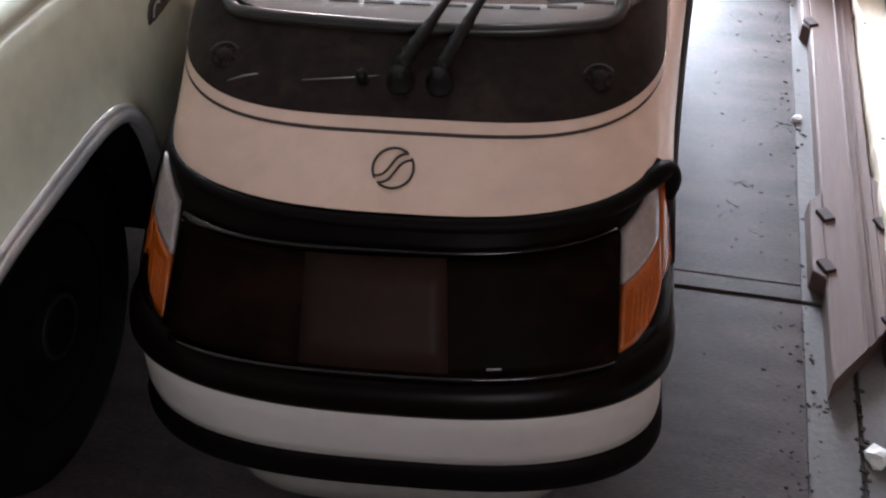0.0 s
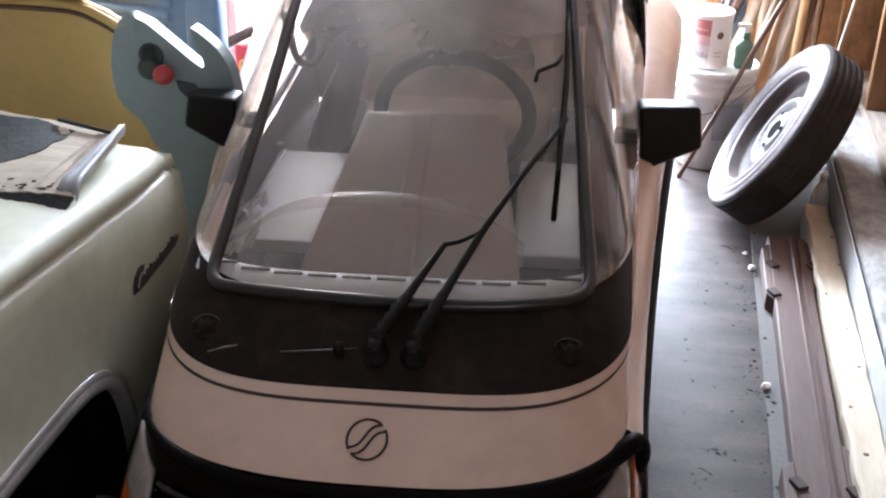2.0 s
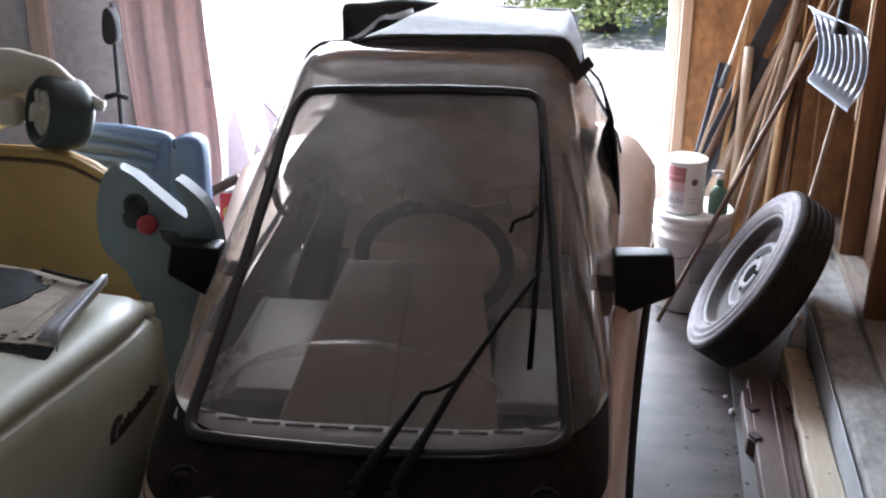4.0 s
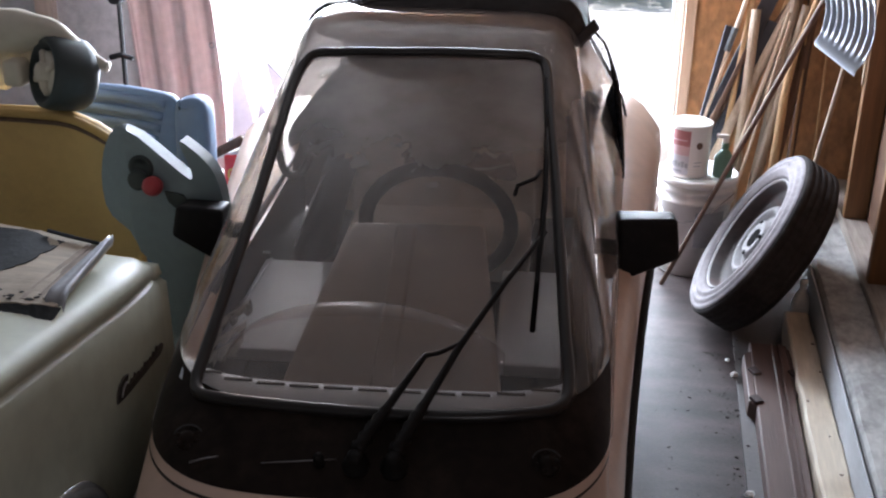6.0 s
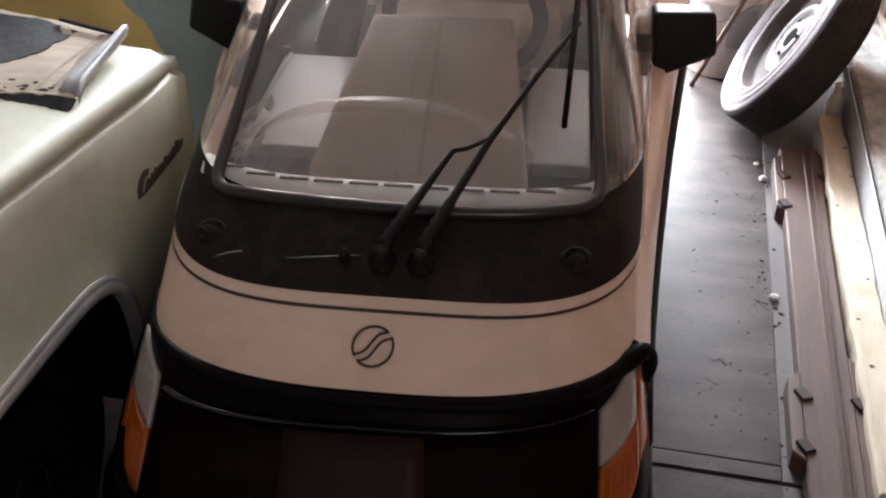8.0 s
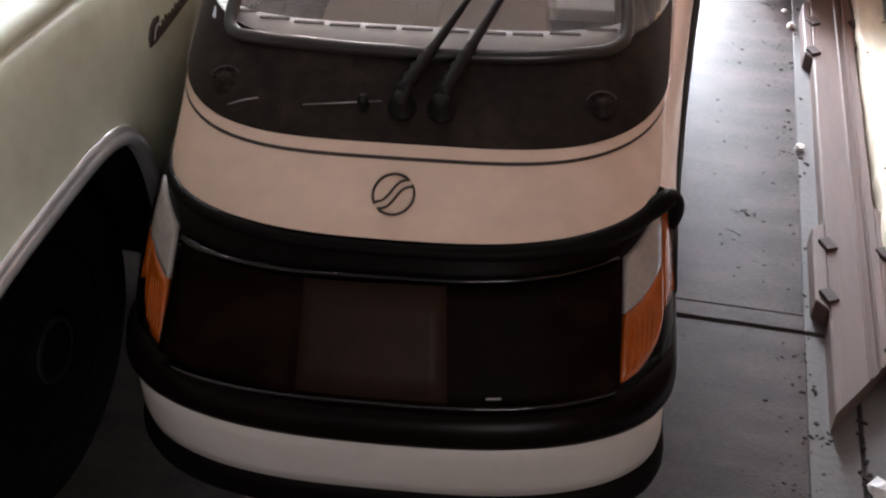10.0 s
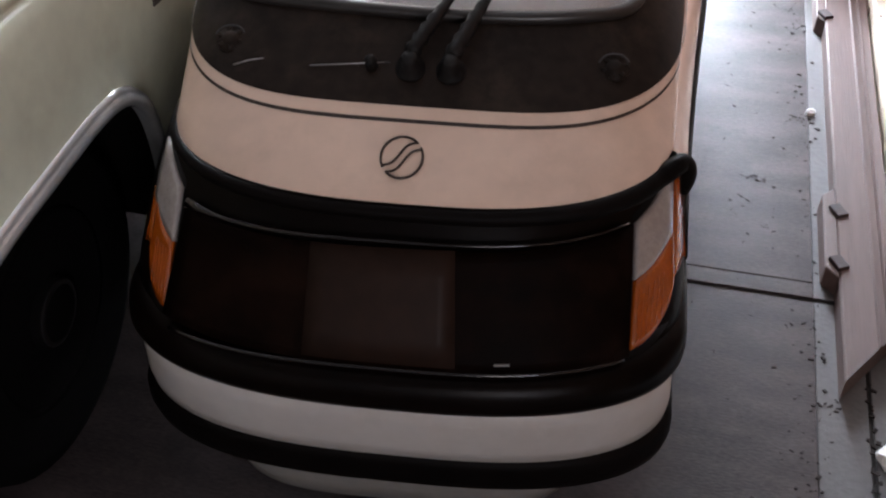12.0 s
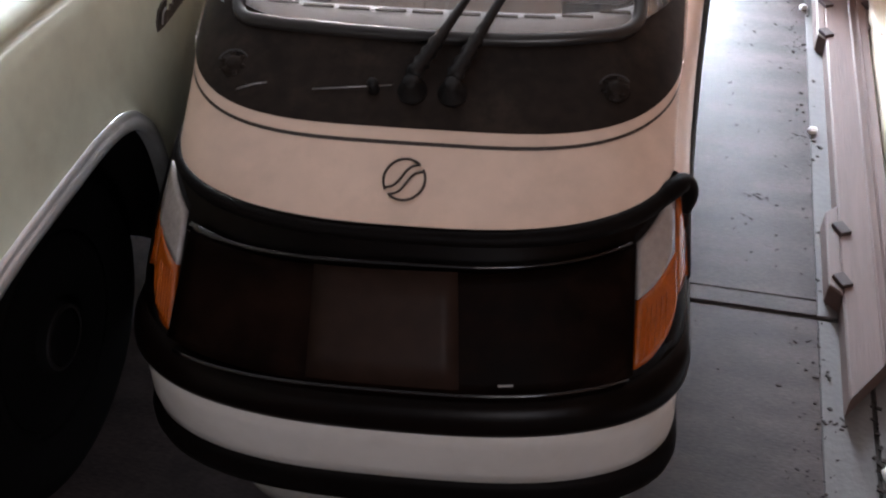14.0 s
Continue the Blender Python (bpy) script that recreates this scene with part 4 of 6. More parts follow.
            b = Vector((float(np.interp(u, [0, 0.12, 0.25, 0.72, 0.80, 1.0], [-0.06, -0.04, -0.015, 0.345, 0.356, 0.385])), 2.97, float(np.interp(u, [0, 0.12, 0.25, 0.5, 0.72, 0.80, 1.0], [1.235, 1.27, 1.2965, 1.290, 1.288, 1.278, 1.20]))))
            q = a.lerp(b, v)
            torn = max(0.0, 1 - u / 0.16)
            wrinkle = 0.003 * math.sin(9 * u + 5 * v) * math.sin(7 * v + 2 * u) + random.uniform(-0.0008, 0.0008)
            row.append(q + Vector((random.uniform(-0.010, 0.010) * torn, -0.002, 0.002 + wrinkle + 0.010 * torn * random.random() + 0.006 * math.sin(math.pi * v))))
        rows.append(row)
    p("lid_cover", thick(grid(rows), 0.0015), PALE_LID, None, "crumpled dusty sheet over the lid")
    p("lid_film", thick(grid([[(-0.20 + 0.13 * v + random.uniform(-0.006, 0.006), 2.50 + 0.30 * v, 1.262 + 0.035 * min(1, v * 2) + 0.014 * u + random.uniform(-0.004, 0.008)) for u in (0, 0.5, 1)] for v in np.linspace(0, 1, 11)]), 0.0008), CRUMPLE, None, "torn clear film along the lid")
    p("lid_strap", hexa(((0.328, 2.515, 1.196), (0.343, 2.515, 1.176), (0.400, 2.56, 1.224), (0.384, 2.56, 1.246)), ((0.328, 2.505, 1.203), (0.343, 2.505, 1.183), (0.398, 2.545, 1.231), (0.382, 2.545, 1.253)), 0.003, 1), HAZED_DUSTY_BLACK, None, "dusty black strap holding the lid", False)
    rows = [[(0.345 + 0.07 * u + random.uniform(-0.005, 0.005), 2.60 + random.uniform(-0.012, 0.012), 1.20 - 0.15 * v - 0.03 * u + random.uniform(-0.005, 0.005)) for u in np.linspace(0, 1, 6)] for v in np.linspace(0, 1, 9)]
    p("side_film", thick(grid(rows), 0.0008), CRUMPLE, None, "crumpled clear film below the strap", False)
    for x in (-0.045, -0.01, 0.19):
        p("lid_screw", moved(lathe([(0.006, 0), (0.006, 0.004), (0.003, 0.005)], 10), Matrix.Translation((x, 2.489, 1.256)) @ Matrix.Rotation(radians(90), 4, "X")), STEEL, None, "small steel screw")
    p("underbody", box(-0.40, 0.40, 1.15, 3.6, 0.17, 0.44, 0.03, 2), UNDER, None, "dark underbody", False)
    for x, y in ((0, 1.55), (-0.42, 3.35), (0.42, 3.35)):
        wm = Matrix.Translation((x, y, 0.22)) @ Matrix.Rotation(radians(90), 4, "Y")
        w = p("wheel", moved(lathe([(0.13, -0.04), (0.19, -0.05), (0.215, -0.035), (0.22, 0), (0.215, 0.035), (0.19, 0.05), (0.13, 0.04)], 28), wm), TYRE_DARK, None, "small black tyre")
        put("rim", moved(lathe([(0.13, -0.03), (0.13, 0.03), (0.05, 0.034)], 20), wm), RIM_GREY, w)
    return car


microcar()


# ---- the old white car ----
def sedan():
    X = -0.69
    car = thing("sedan", pose(-1.55, 0.4, 0), "old off-white saloon with a chrome wheel arch trim, dusty", "car")
    o = Matrix.Translation((1.55, -0.4, 0))
    cy, cz, ra, rb, rn = 1.168, 0.25, 0.308, 0.366, 0.43
    bow = lambda v: math.copysign(abs(v) ** 0.5, v)
    # side skin with the arch cut out: columns along the car
    ys = sorted(set([-2.45, -2.42, -2.36, -2.25, -2.1, -1.7, -1.2, -0.8, -0.4, 0.0, 0.3, 0.6] + [cy - (rn if k < 14 else ra) * bow(math.cos(math.pi * k / 28)) for k in range(29)] + [1.58, 1.63, 1.7, 1.78, 1.84, 1.88, 1.91]))
    rows = []
    for y in ys:
        low = 0.22
        if -rn <= y - cy <= ra:
            low = cz + rb * max(0, 1 - ((y - cy) / (ra if y > cy else rn)) ** 4) ** 0.25
        top = 0.848 + 0.095 * min(0.75, 1.885 - y) - 0.040 * max(0.0, (y - 1.78) / 0.13) ** 3
        inset = 0.12 * ((y - 1.7) / 0.21) ** 2 if y > 1.7 else (0.14 * ((-2.1 - y) / 0.35) ** 2 if y < -2.1 else 0.0)
        r = []
        for k in range(9):
            z = low + (top - 0.048 - low) * k / 8
            bulge = 0.012 * math.sin(math.pi * min(1, max(0, (z - 0.2) / 0.68)))
            flare = 0.016 * math.exp(-((z - low) / 0.042) ** 2) if -rn - 0.001 <= y - cy <= ra + 0.001 else 0.0
            r.append((X + bulge + flare - inset * 0.4, y, z))
        r += [(X - 0.002 - inset * 0.4, y, top - 0.044), (X - 0.010 - inset * 0.4, y, top - 0.040), (X - 0.011 - inset * 0.4, y, top - 0.036), (X - 0.003 - inset * 0.4, y, top - 0.031), (X - 0.009 - inset * 0.4, y, top - 0.008), (X - 0.035 - inset * 0.5, y, top + 0.006), (X - 0.12 - inset * 0.5, y, top + 0.010), (X - 0.8, y, top + 0.02), (X - 1.62 + inset * 0.5, y, top + 0.010), (X - 1.70 + inset * 0.5, y, top + 0.004), (X - 1.735 + inset * 0.4, y, top - 0.02), (X - 1.745 + inset * 0.4, y, 0.55), (X - 1.73 + inset * 0.4, y, 0.22)]
        rows.append(r)
    put("body", grid(rows), SEDAN_WHITE, car, "off-white painted body", True, o)
    last = rows[-1]
    put("end_panel", ([(x, y, z) for x, y, z in last] + [(x, y + 0.035, z) for x, y, z in [(a, b, min(c, 0.80)) for a, b, c in last]], [(k, k + 1, len(last) + k + 1, len(last) + k) for k in range(len(last) - 1)] + [tuple(range(len(last), 2 * len(last)))]), SEDAN_WHITE, car, "", True, o)
    first = rows[0]
    put("end_panel", ([tuple(v) for v in first] + [(x * 0.98 - 0.03, y - 0.03, min(z, 0.84)) for x, y, z in first], [(k, k + 1, len(first) + k + 1, len(first) + k) for k in range(len(first) - 1)] + [tuple(range(len(first), 2 * len(first)))]), SEDAN_WHITE, car, "", False, o)

    def arch(x, g, n=36):
        return [(x, cy - ((rn if math.cos(a) > 0 else ra) + g) * bow(math.cos(a)), cz + (rb + g) * bow(math.sin(a))) for a in [math.pi * k / n for k in range(n + 1)]]

    put("arch_trim", grid([arch(X + 0.006, 0.0), arch(X + 0.030, -0.006), arch(X + 0.038, -0.003), arch(X + 0.039, 0.006), arch(X + 0.034, 0.013), arch(X + 0.030, 0.016), arch(X + 0.031, 0.020), arch(X + 0.018, 0.024)]), ARCH_CHROME, car, "chrome wheel arch trim", True, o)
    # dark arch liner
    inner = [arch(x, 0.002, 20) for x in (X + 0.011, X - 0.4)]
    g = grid(inner)
    n = len(inner[0])
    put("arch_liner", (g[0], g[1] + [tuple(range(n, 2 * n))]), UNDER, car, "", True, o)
    put("floor_pan", box(X - 1.68, X - 0.06, -2.35, 0.70, 0.2, 0.3), UNDER, car, "", False, o)
    wm = Matrix.Translation((X - 0.12, 1.13, 0.315)) @ Matrix.Rotation(radians(90), 4, "Y")
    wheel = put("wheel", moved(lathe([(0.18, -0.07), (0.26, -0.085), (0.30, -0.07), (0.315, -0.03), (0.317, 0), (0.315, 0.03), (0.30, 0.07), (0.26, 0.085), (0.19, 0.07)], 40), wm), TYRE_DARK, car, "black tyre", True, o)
    put("rim", moved(lathe([(0.19, 0.03), (0.188, 0.07), (0.17, 0.072), (0.15, 0.045), (0.07, 0.05), (0.065, 0.085), (0.03, 0.09)], 32), wm), UNDER, wheel, "steel rim coloured near-black for the arch's shade", True)
    put("hub_cap", moved(lathe([(0.062, 0.05), (0.062, 0.085), (0.052, 0.09), (0.05, 0.07)], 24), wm), BLACK_PLASTIC, wheel, "dark hub ring", True)
    # cabin and the other wheels
    put("windscreen", hexa(((X - 1.58, 0.10, 0.93), (X - 0.16, 0.10, 0.93), (X - 0.16, 0.12, 0.93), (X - 1.58, 0.12, 0.93))[::-1], ((X - 1.42, -0.32, 1.40), (X - 0.32, -0.32, 1.40), (X - 0.32, -0.30, 1.40), (X - 1.42, -0.30, 1.40))[::-1]), CABIN_GLASS, car, "dark windscreen", False, o)
    put("cabin", hexa(((X - 1.60, -1.72, 0.92), (X - 0.14, -1.72, 0.92), (X - 0.14, 0.07, 0.92), (X - 1.60, 0.07, 0.92)), ((X - 1.44, -1.30, 1.40), (X - 0.30, -1.30, 1.40), (X - 0.30, -0.34, 1.40), (X - 1.44, -0.34, 1.40)), 0.03, 3), CABIN_GLASS, car, "dark glazed cabin", True, o)
    put("roof", box(X - 1.48, X - 0.26, -1.36, -0.28, 1.385, 1.43, 0.02, 3), SEDAN_WHITE, car, "off-white roof", True, o)
    for x, y in ((X - 0.12, -1.62), (X - 1.62, 1.13), (X - 1.62, -1.62)):
        put("wheel", moved(lathe([(0.18, -0.07), (0.26, -0.085), (0.30, -0.07), (0.317, 0), (0.30, 0.07), (0.26, 0.085), (0.19, 0.07)], 32), Matrix.Translation((x, y, 0.317)) @ Matrix.Rotation(radians(90), 4, "Y")), TYRE_DARK, car, "black tyre", True, o)
    # worn script badge, drawn as a plain jagged shape
    outline = [(1.575, 0.669), (1.578, 0.686), (1.592, 0.702), (1.612, 0.709), (1.630, 0.706), (1.620, 0.690), (1.634, 0.682)]
    for k in range(8):
        outline += [(1.642 + 0.0155 * k, 0.691 + 0.004 * (k % 3 == 1) - 0.0005 * k), (1.650 + 0.0155 * k, 0.683 - 0.0003 * k)]
    outline += [(1.766, 0.697), (1.778, 0.690), (1.790, 0.691), (1.786, 0.680), (1.770, 0.674), (1.70, 0.670), (1.64, 0.667), (1.60, 0.666)]
    badge = put("badge", tessellated(extrude(outline, (X + 0.006, X + 0.013), "x")), BADGE, car, "dull dark script badge", False, o)
    # Steel sliver drawn in for a glint on the chrome.
    put("badge_glint", tube(smooth_path([(X + 0.0155, 1.590, 0.676), (X + 0.0155, 1.600, 0.692), (X + 0.0155, 1.614, 0.698)], 4), 0.002, 6), STEEL, badge, "thin steel line drawn as the badge's chrome glint", True)
    return car


sedan()


# ---- more materials ----
TAN_PLASTIC = mat("tan_plastic", (0.56, 0.36, 0.125), 0.5, 0, 0.08, 3, 40, 0.08, dirt=(0.33, 0.21, 0.09), dirt_amount=0.4)
BLUE_PLASTIC = mat("faded_blue_plastic", (0.20, 0.30, 0.47), 0.5, 0, 0.08, 3, 40, 0.08, dirt=(0.15, 0.2, 0.3), dirt_amount=0.3)
TEAL_PLASTIC = mat("grey_teal_plastic", (0.25, 0.31, 0.33), 0.5, 0, 0.08, 3, 40, 0.08, dirt=(0.17, 0.2, 0.2), dirt_amount=0.4)
# Pale boards coloured darker: their backlit shade is put into the colour.
LILAC_BOARD = mat("backlit_grey_board", (0.34, 0.32, 0.36), 0.7, 0, 0.1, 5, 40, 0.1)
RED_CARD = mat("red_card", (0.66, 0.045, 0.05), 0.5, 0, 0.1, 5, 40, 0.05)
RED_PLASTIC = mat("red_plastic", (0.46, 0.05, 0.06), 0.4, 0, 0.1, 5, 40, 0.05)
CREAM_PLASTIC = mat("cream_plastic", (0.66, 0.60, 0.50), 0.45, 0, 0.06, 3, 40, 0.05, dirt=(0.45, 0.38, 0.28), dirt_amount=0.3)
DARK_TEAL = mat("black_green_plastic", (0.035, 0.045, 0.045), 0.5, 0, 0.2, 4, 40, 0.1)
TARP = mat("pinkish_tarp", (0.64, 0.52, 0.51), 0.8, 0, 0.15, 3, 30, 0.2)
WHITE_PLASTIC = mat("white_plastic", (0.76, 0.74, 0.72), 0.45, 0, 0.05, 4, 40, 0.05, dirt=(0.5, 0.47, 0.44), dirt_amount=0.4)
PAPER_WHITE = mat("white_paper", (0.80, 0.79, 0.78), 0.8, 0, 0.06, 6, 40, 0.1)
LABEL_RED = mat("faded_red_label", (0.42, 0.165, 0.17), 0.6, 0, 0.12, 9, 60, 0.05)
LABEL_PINK = mat("faded_pink_label", (0.62, 0.42, 0.44), 0.6, 0, 0.12, 9, 60, 0.05)
LABEL_LILAC = mat("pale_lilac_label", (0.60, 0.58, 0.62), 0.6, 0, 0.10, 9, 60, 0.05)
LABEL_GREY = mat("grey_label", (0.36, 0.37, 0.40), 0.6, 0, 0.12, 9, 60, 0.05)
GREEN_BOTTLE = mat("dull_green_plastic", (0.10, 0.20, 0.15), 0.4, 0, 0.15, 8, 40, 0.05)
HANDLE_PALE = wood("grey_wood_handle", (0.46, 0.36, 0.27), (40, 40, 3), 0.7, 0.3, dirt=(0.20, 0.14, 0.10), dirt_amount=0.5)
HANDLE_TAN = wood("tan_wood_handle", (0.50, 0.32, 0.16), (40, 40, 3), 0.65, 0.3)
HANDLE_CREAM = wood("cream_wood_handle", (0.68, 0.56, 0.43), (40, 40, 3), 0.6, 0.25, dirt=(0.3, 0.2, 0.13), dirt_amount=0.5)
HANDLE_GREY = wood("grey_brown_handle", (0.30, 0.225, 0.165), (40, 40, 3), 0.75, 0.35, dirt=(0.12, 0.08, 0.055), dirt_amount=0.6)
TEAL_SLEEVE = mat("dark_grey_sleeve", (0.10, 0.115, 0.125), 0.5, 0, 0.2, 8, 60, 0.1)
HANDLE_DARK = wood("dark_wood_handle", (0.12, 0.068, 0.044), (40, 40, 3), 0.65, 0.4)
BLUE_STEEL = mat("blue_black_steel", (0.06, 0.065, 0.08), 0.45, 0.5, 0.25, 8, 60, 0.15)
ALU = mat("scuffed_aluminium", (0.26, 0.28, 0.31), 0.38, 0.55, 0.12, 10, 60, 0.1)
CRUMB = mat("dark_crumbs", (0.022, 0.015, 0.012), 0.9, 0, 0.5, 30, 60, 0.2)
BARK = mat("bark", (0.09, 0.065, 0.05), 0.95, 0, 0.35, 6, 30, 0.8, stretch=(4, 4, 1))
LEAF = mat("leaves", (0.22, 0.28, 0.10), 0.6, 0, 0.5, 0.8, 6, 0.0)
TORN_FELT = mat("blue_black_felt", (0.040, 0.044, 0.048), 0.9, 0, 0.35, 9, 70, 0.35, dirt=(0.015, 0.016, 0.016), dirt_amount=0.6)
DULL_ALLOY = mat("dull_alloy", (0.42, 0.43, 0.46), 0.55, 0.2, 0.15, 12, 60, 0.1, dirt=(0.25, 0.23, 0.22), dirt_amount=0.5)
STAINED_CARD = mat("stained_card", (0.38, 0.31, 0.255), 0.85, 0, 0.2, 14, 60, 0.2)
FELT = mat("black_felt", (0.025, 0.025, 0.027), 0.95, 0, 0.3, 10, 80, 0.4)
BARE_WOOD = wood("worn_backing_board", (0.56, 0.48, 0.38), (3, 20, 20), 0.8, 0.2, dirt=(0.15, 0.1, 0.07), dirt_amount=0.6)
GOLD = mat("yellow_print", (0.75, 0.55, 0.12), 0.6, 0, 0.05)


def lean(name, a, b, radius, material, label, category, n=10, radii=None, group=""):
    """A rod from a to b with its origin at its foot."""
    a, b = Vector(a), Vector(b)
    mid = a.lerp(b, 0.5)
    pts = [Vector((0, 0, 0)), (mid - a) + Vector((0.004, 0, 0.003)), b - a]
    rr = radii or [radius] * 3
    ob = put(name, tube(smooth_path(pts, 4), radius, n, radii=list(np.interp(np.linspace(0, 2, 9), [0, 1, 2], rr))), material, None, label, True, Matrix.Translation(a))
    return tagged(ob, category=category, group=group)


def slant(a, b):
    """Stands a thing made along z with its foot at a, pointing to b, broad side to the room."""
    z = (Vector(b) - Vector(a)).normalized()
    x = Vector((0, 1, 0)).cross(z).normalized()
    y = z.cross(x)
    return Matrix(((x.x, y.x, z.x, a[0]), (x.y, y.y, z.y, a[1]), (x.z, y.z, z.z, a[2]), (0, 0, 0, 1)))


# ---- along the right-hand wall ----
def spare_wheel():
    t, q = radians(30.9), radians(0.8)
    n = Vector((-math.cos(t) * math.cos(q), -math.cos(t) * math.sin(q), math.sin(t)))
    c = Vector((0.633, 3.578, 0.346)) - n * 0.072
    m = Matrix.Translation(c) @ n.to_track_quat("Z", "Y").to_matrix().to_4x4()
    w = thing("spare_wheel", m, "dusty old car wheel leaning against the foundation wall", "wheel")
    prof = [(0.183, -0.062), (0.20, -0.075), (0.26, -0.082), (0.298, -0.075), (0.314, -0.06), (0.318, -0.055)]
    for k in range(5):
        z = -0.048 + 0.024 * k
        prof += [(0.322, z - 0.0095), (0.322, z + 0.0085), (0.3200, z + 0.0095), (0.3200, z + 0.0130)]
    prof += [(0.318, 0.062), (0.311, 0.068)]
    face = [(0.311, 0.068), (0.303, 0.077), (0.299, 0.073), (0.290, 0.075), (0.284, 0.081), (0.276, 0.082), (0.272, 0.0765), (0.262, 0.078), (0.256, 0.084), (0.248, 0.084), (0.243, 0.077), (0.234, 0.074), (0.228, 0.066), (0.222, 0.052)]
    tyre = put("tyre", lathe(prof, 64, False), TREAD, w, "black ribbed tyre tread", True)
    put("side_wall", lathe(face, 64, False), TYRE, tyre, "dusty grey side wall", True)
    rim = put("rim", lathe([(0.221, -0.06), (0.221, 0.050), (0.226, 0.062), (0.219, 0.068), (0.211, 0.058), (0.206, 0.030), (0.196, 0.016), (0.186, 0.014), (0.178, -0.004), (0.164, -0.012), (0.150, -0.006), (0.141, 0.012)], 64), RIM_GREY, w, "brown faded steel rim with rust", True)
    hub = put("hub", lathe([(0.142, 0.010), (0.134, 0.026), (0.124, 0.034), (0.113, 0.032), (0.104, 0.016), (0.090, 0.010), (0.078, 0.016), (0.068, 0.036), (0.052, 0.041), (0.038, 0.034)], 56), RIM_PALE, w, "dusty pale wheel centre", True)
    put("centre_hole", lathe([(0.036, 0.02), (0.036, 0.0375), (0.03, 0.038)], 24), UNDER, hub)
    for k in range(4):
        a = 2 * math.pi * k / 4 + 0.5
        put("bolt_hole", moved(lathe([(0.008, 0.03), (0.008, 0.0415), (0.005, 0.042)], 12), Matrix.Translation((0.060 * math.cos(a), 0.060 * math.sin(a), 0))), UNDER, hub)
    for k in range(10):
        a = 2 * math.pi * (k + 0.5) / 10
        put("vent", moved(box(-0.008, 0.008, -0.016, 0.016, -0.02, -0.0085, 0.003, 1), Matrix.Rotation(a, 4, "Z") @ Matrix.Translation((0.163, 0, 0))), UNDER, rim)
    random.seed(5)
    for k in range(12):
        a, r = random.uniform(0, 6.283), random.uniform(0.10, 0.20)
        z = float(np.interp(r, [0.104, 0.113, 0.134, 0.15, 0.178, 0.196, 0.206], [0.016, 0.033, 0.026, -0.006, -0.004, 0.016, 0.03]))
        put("white_fleck", moved(lathe([(random.uniform(0.002, 0.005), 0.0), (0.001, 0.0015)], 7), Matrix.Translation((r * math.cos(a), r * math.sin(a), z))), PAPER_WHITE, rim, "small white fleck")

spare_wheel()


def moulding_board():
    x0, x1 = 0.667, 0.786
    b = thing("moulding_board", pose(0.72, 2.4, 0), "long mauve-brown moulded board lying beside the foundation wall", "board")
    o = Matrix.Translation((-0.72, -2.4, 0))
    cut = lambda x: 1.52 + (x - 0.667) * 1.5
    xs = [(x0, 0.0), (x0, 0.050), (x0 + 0.004, 0.055), (0.735, 0.055), (0.738, 0.061), (0.741, 0.061), (0.744, 0.051), (0.756, 0.051), (0.759, 0.061), (0.762, 0.061), (0.765, 0.055), (x1 - 0.004, 0.056), (x1, 0.052), (x1, 0.0)]
    rows = [[(x, cut(x), z) for x, z in xs], [(x, 3.32, z) for x, z in xs]]
    n = len(xs)
    v, f = grid(rows)
    put("plank", (v, f + [tuple(reversed(range(n))), tuple(range(n, 2 * n))]), MOULDING, b, "", False, o)
    for xa, xb, ya, yb, sx in ((0.637, 0.668, 1.85, 2.11, -1), (0.643, 0.668, 2.935, 3.24, -1), (0.785, 0.812, 1.66, 2.20, 1), (0.785, 0.812, 3.02, 3.28, 1)):
        outer, inner = (xa, xb) if sx < 0 else (xb, xa)
        low = [(inner, ya - 0.03, 0.0), (outer, ya, 0.0), (outer, yb, 0.0), (inner, yb + 0.03, 0.0)]
        high = [(inner, ya - 0.028, 0.054), (outer - sx * 0.002, ya + 0.002, 0.053), (outer - sx * 0.002, yb - 0.002, 0.053), (inner, yb + 0.028, 0.054)]
        put("tab", hexa(low, high, 0.003, 1), MOULDING, b, "", False, o)
    for x, y in ((0.672, 2.047), (0.667, 1.867), (0.672, 3.120), (0.667, 2.941), (0.795, 3.128), (0.798, 2.039), (0.792, 1.71)):
        put("peg", moved(box(-0.014, 0.014, -0.021, 0.021, 0.03, 0.063, 0.002, 1), Matrix.Translation((x, y, 0)) @ Matrix.Rotation(radians(28), 4, "Z")), PEG, b, "", False, o)


moulding_board()
random.seed(17)
sawn = []
for k in range(31):
    y, a, b, h = -0.90 + 0.06 * k, random.uniform(-0.004, 0.003), random.uniform(-0.003, 0.004), random.uniform(-0.003, 0.002)
    sawn.append([(-0.0415 + a, y, 0), (-0.0415 + a, y, 0.080 + h), (-0.036 + a, y, 0.088 + h), (0.034 + b, y, 0.088 + h), (0.0415 + b, y, 0.079 + h), (0.0415 + b, y, 0)])
sv, sf = grid(sawn)
timber = put("timber", (sv, sf + [tuple(range(6)), tuple(range(185, 179, -1))]), PINE, None, "pale sawn pine timber lying against the foundation wall", False, pose(0.838, 2.62, 0, 0, 0, 0.3))
tagged(timber, category="timber")
random.seed(11)
knots = [lathe([(random.uniform(0.004, 0.009), 0.0), (0.003, 0.0012)], 8) for _ in range(9)]
for k, g in enumerate(knots):
    put("knot", moved(g, Matrix.Translation((random.uniform(-0.03, 0.03), -0.85 + 0.19 * k, 0.0875))), HANDLE_DARK, timber)


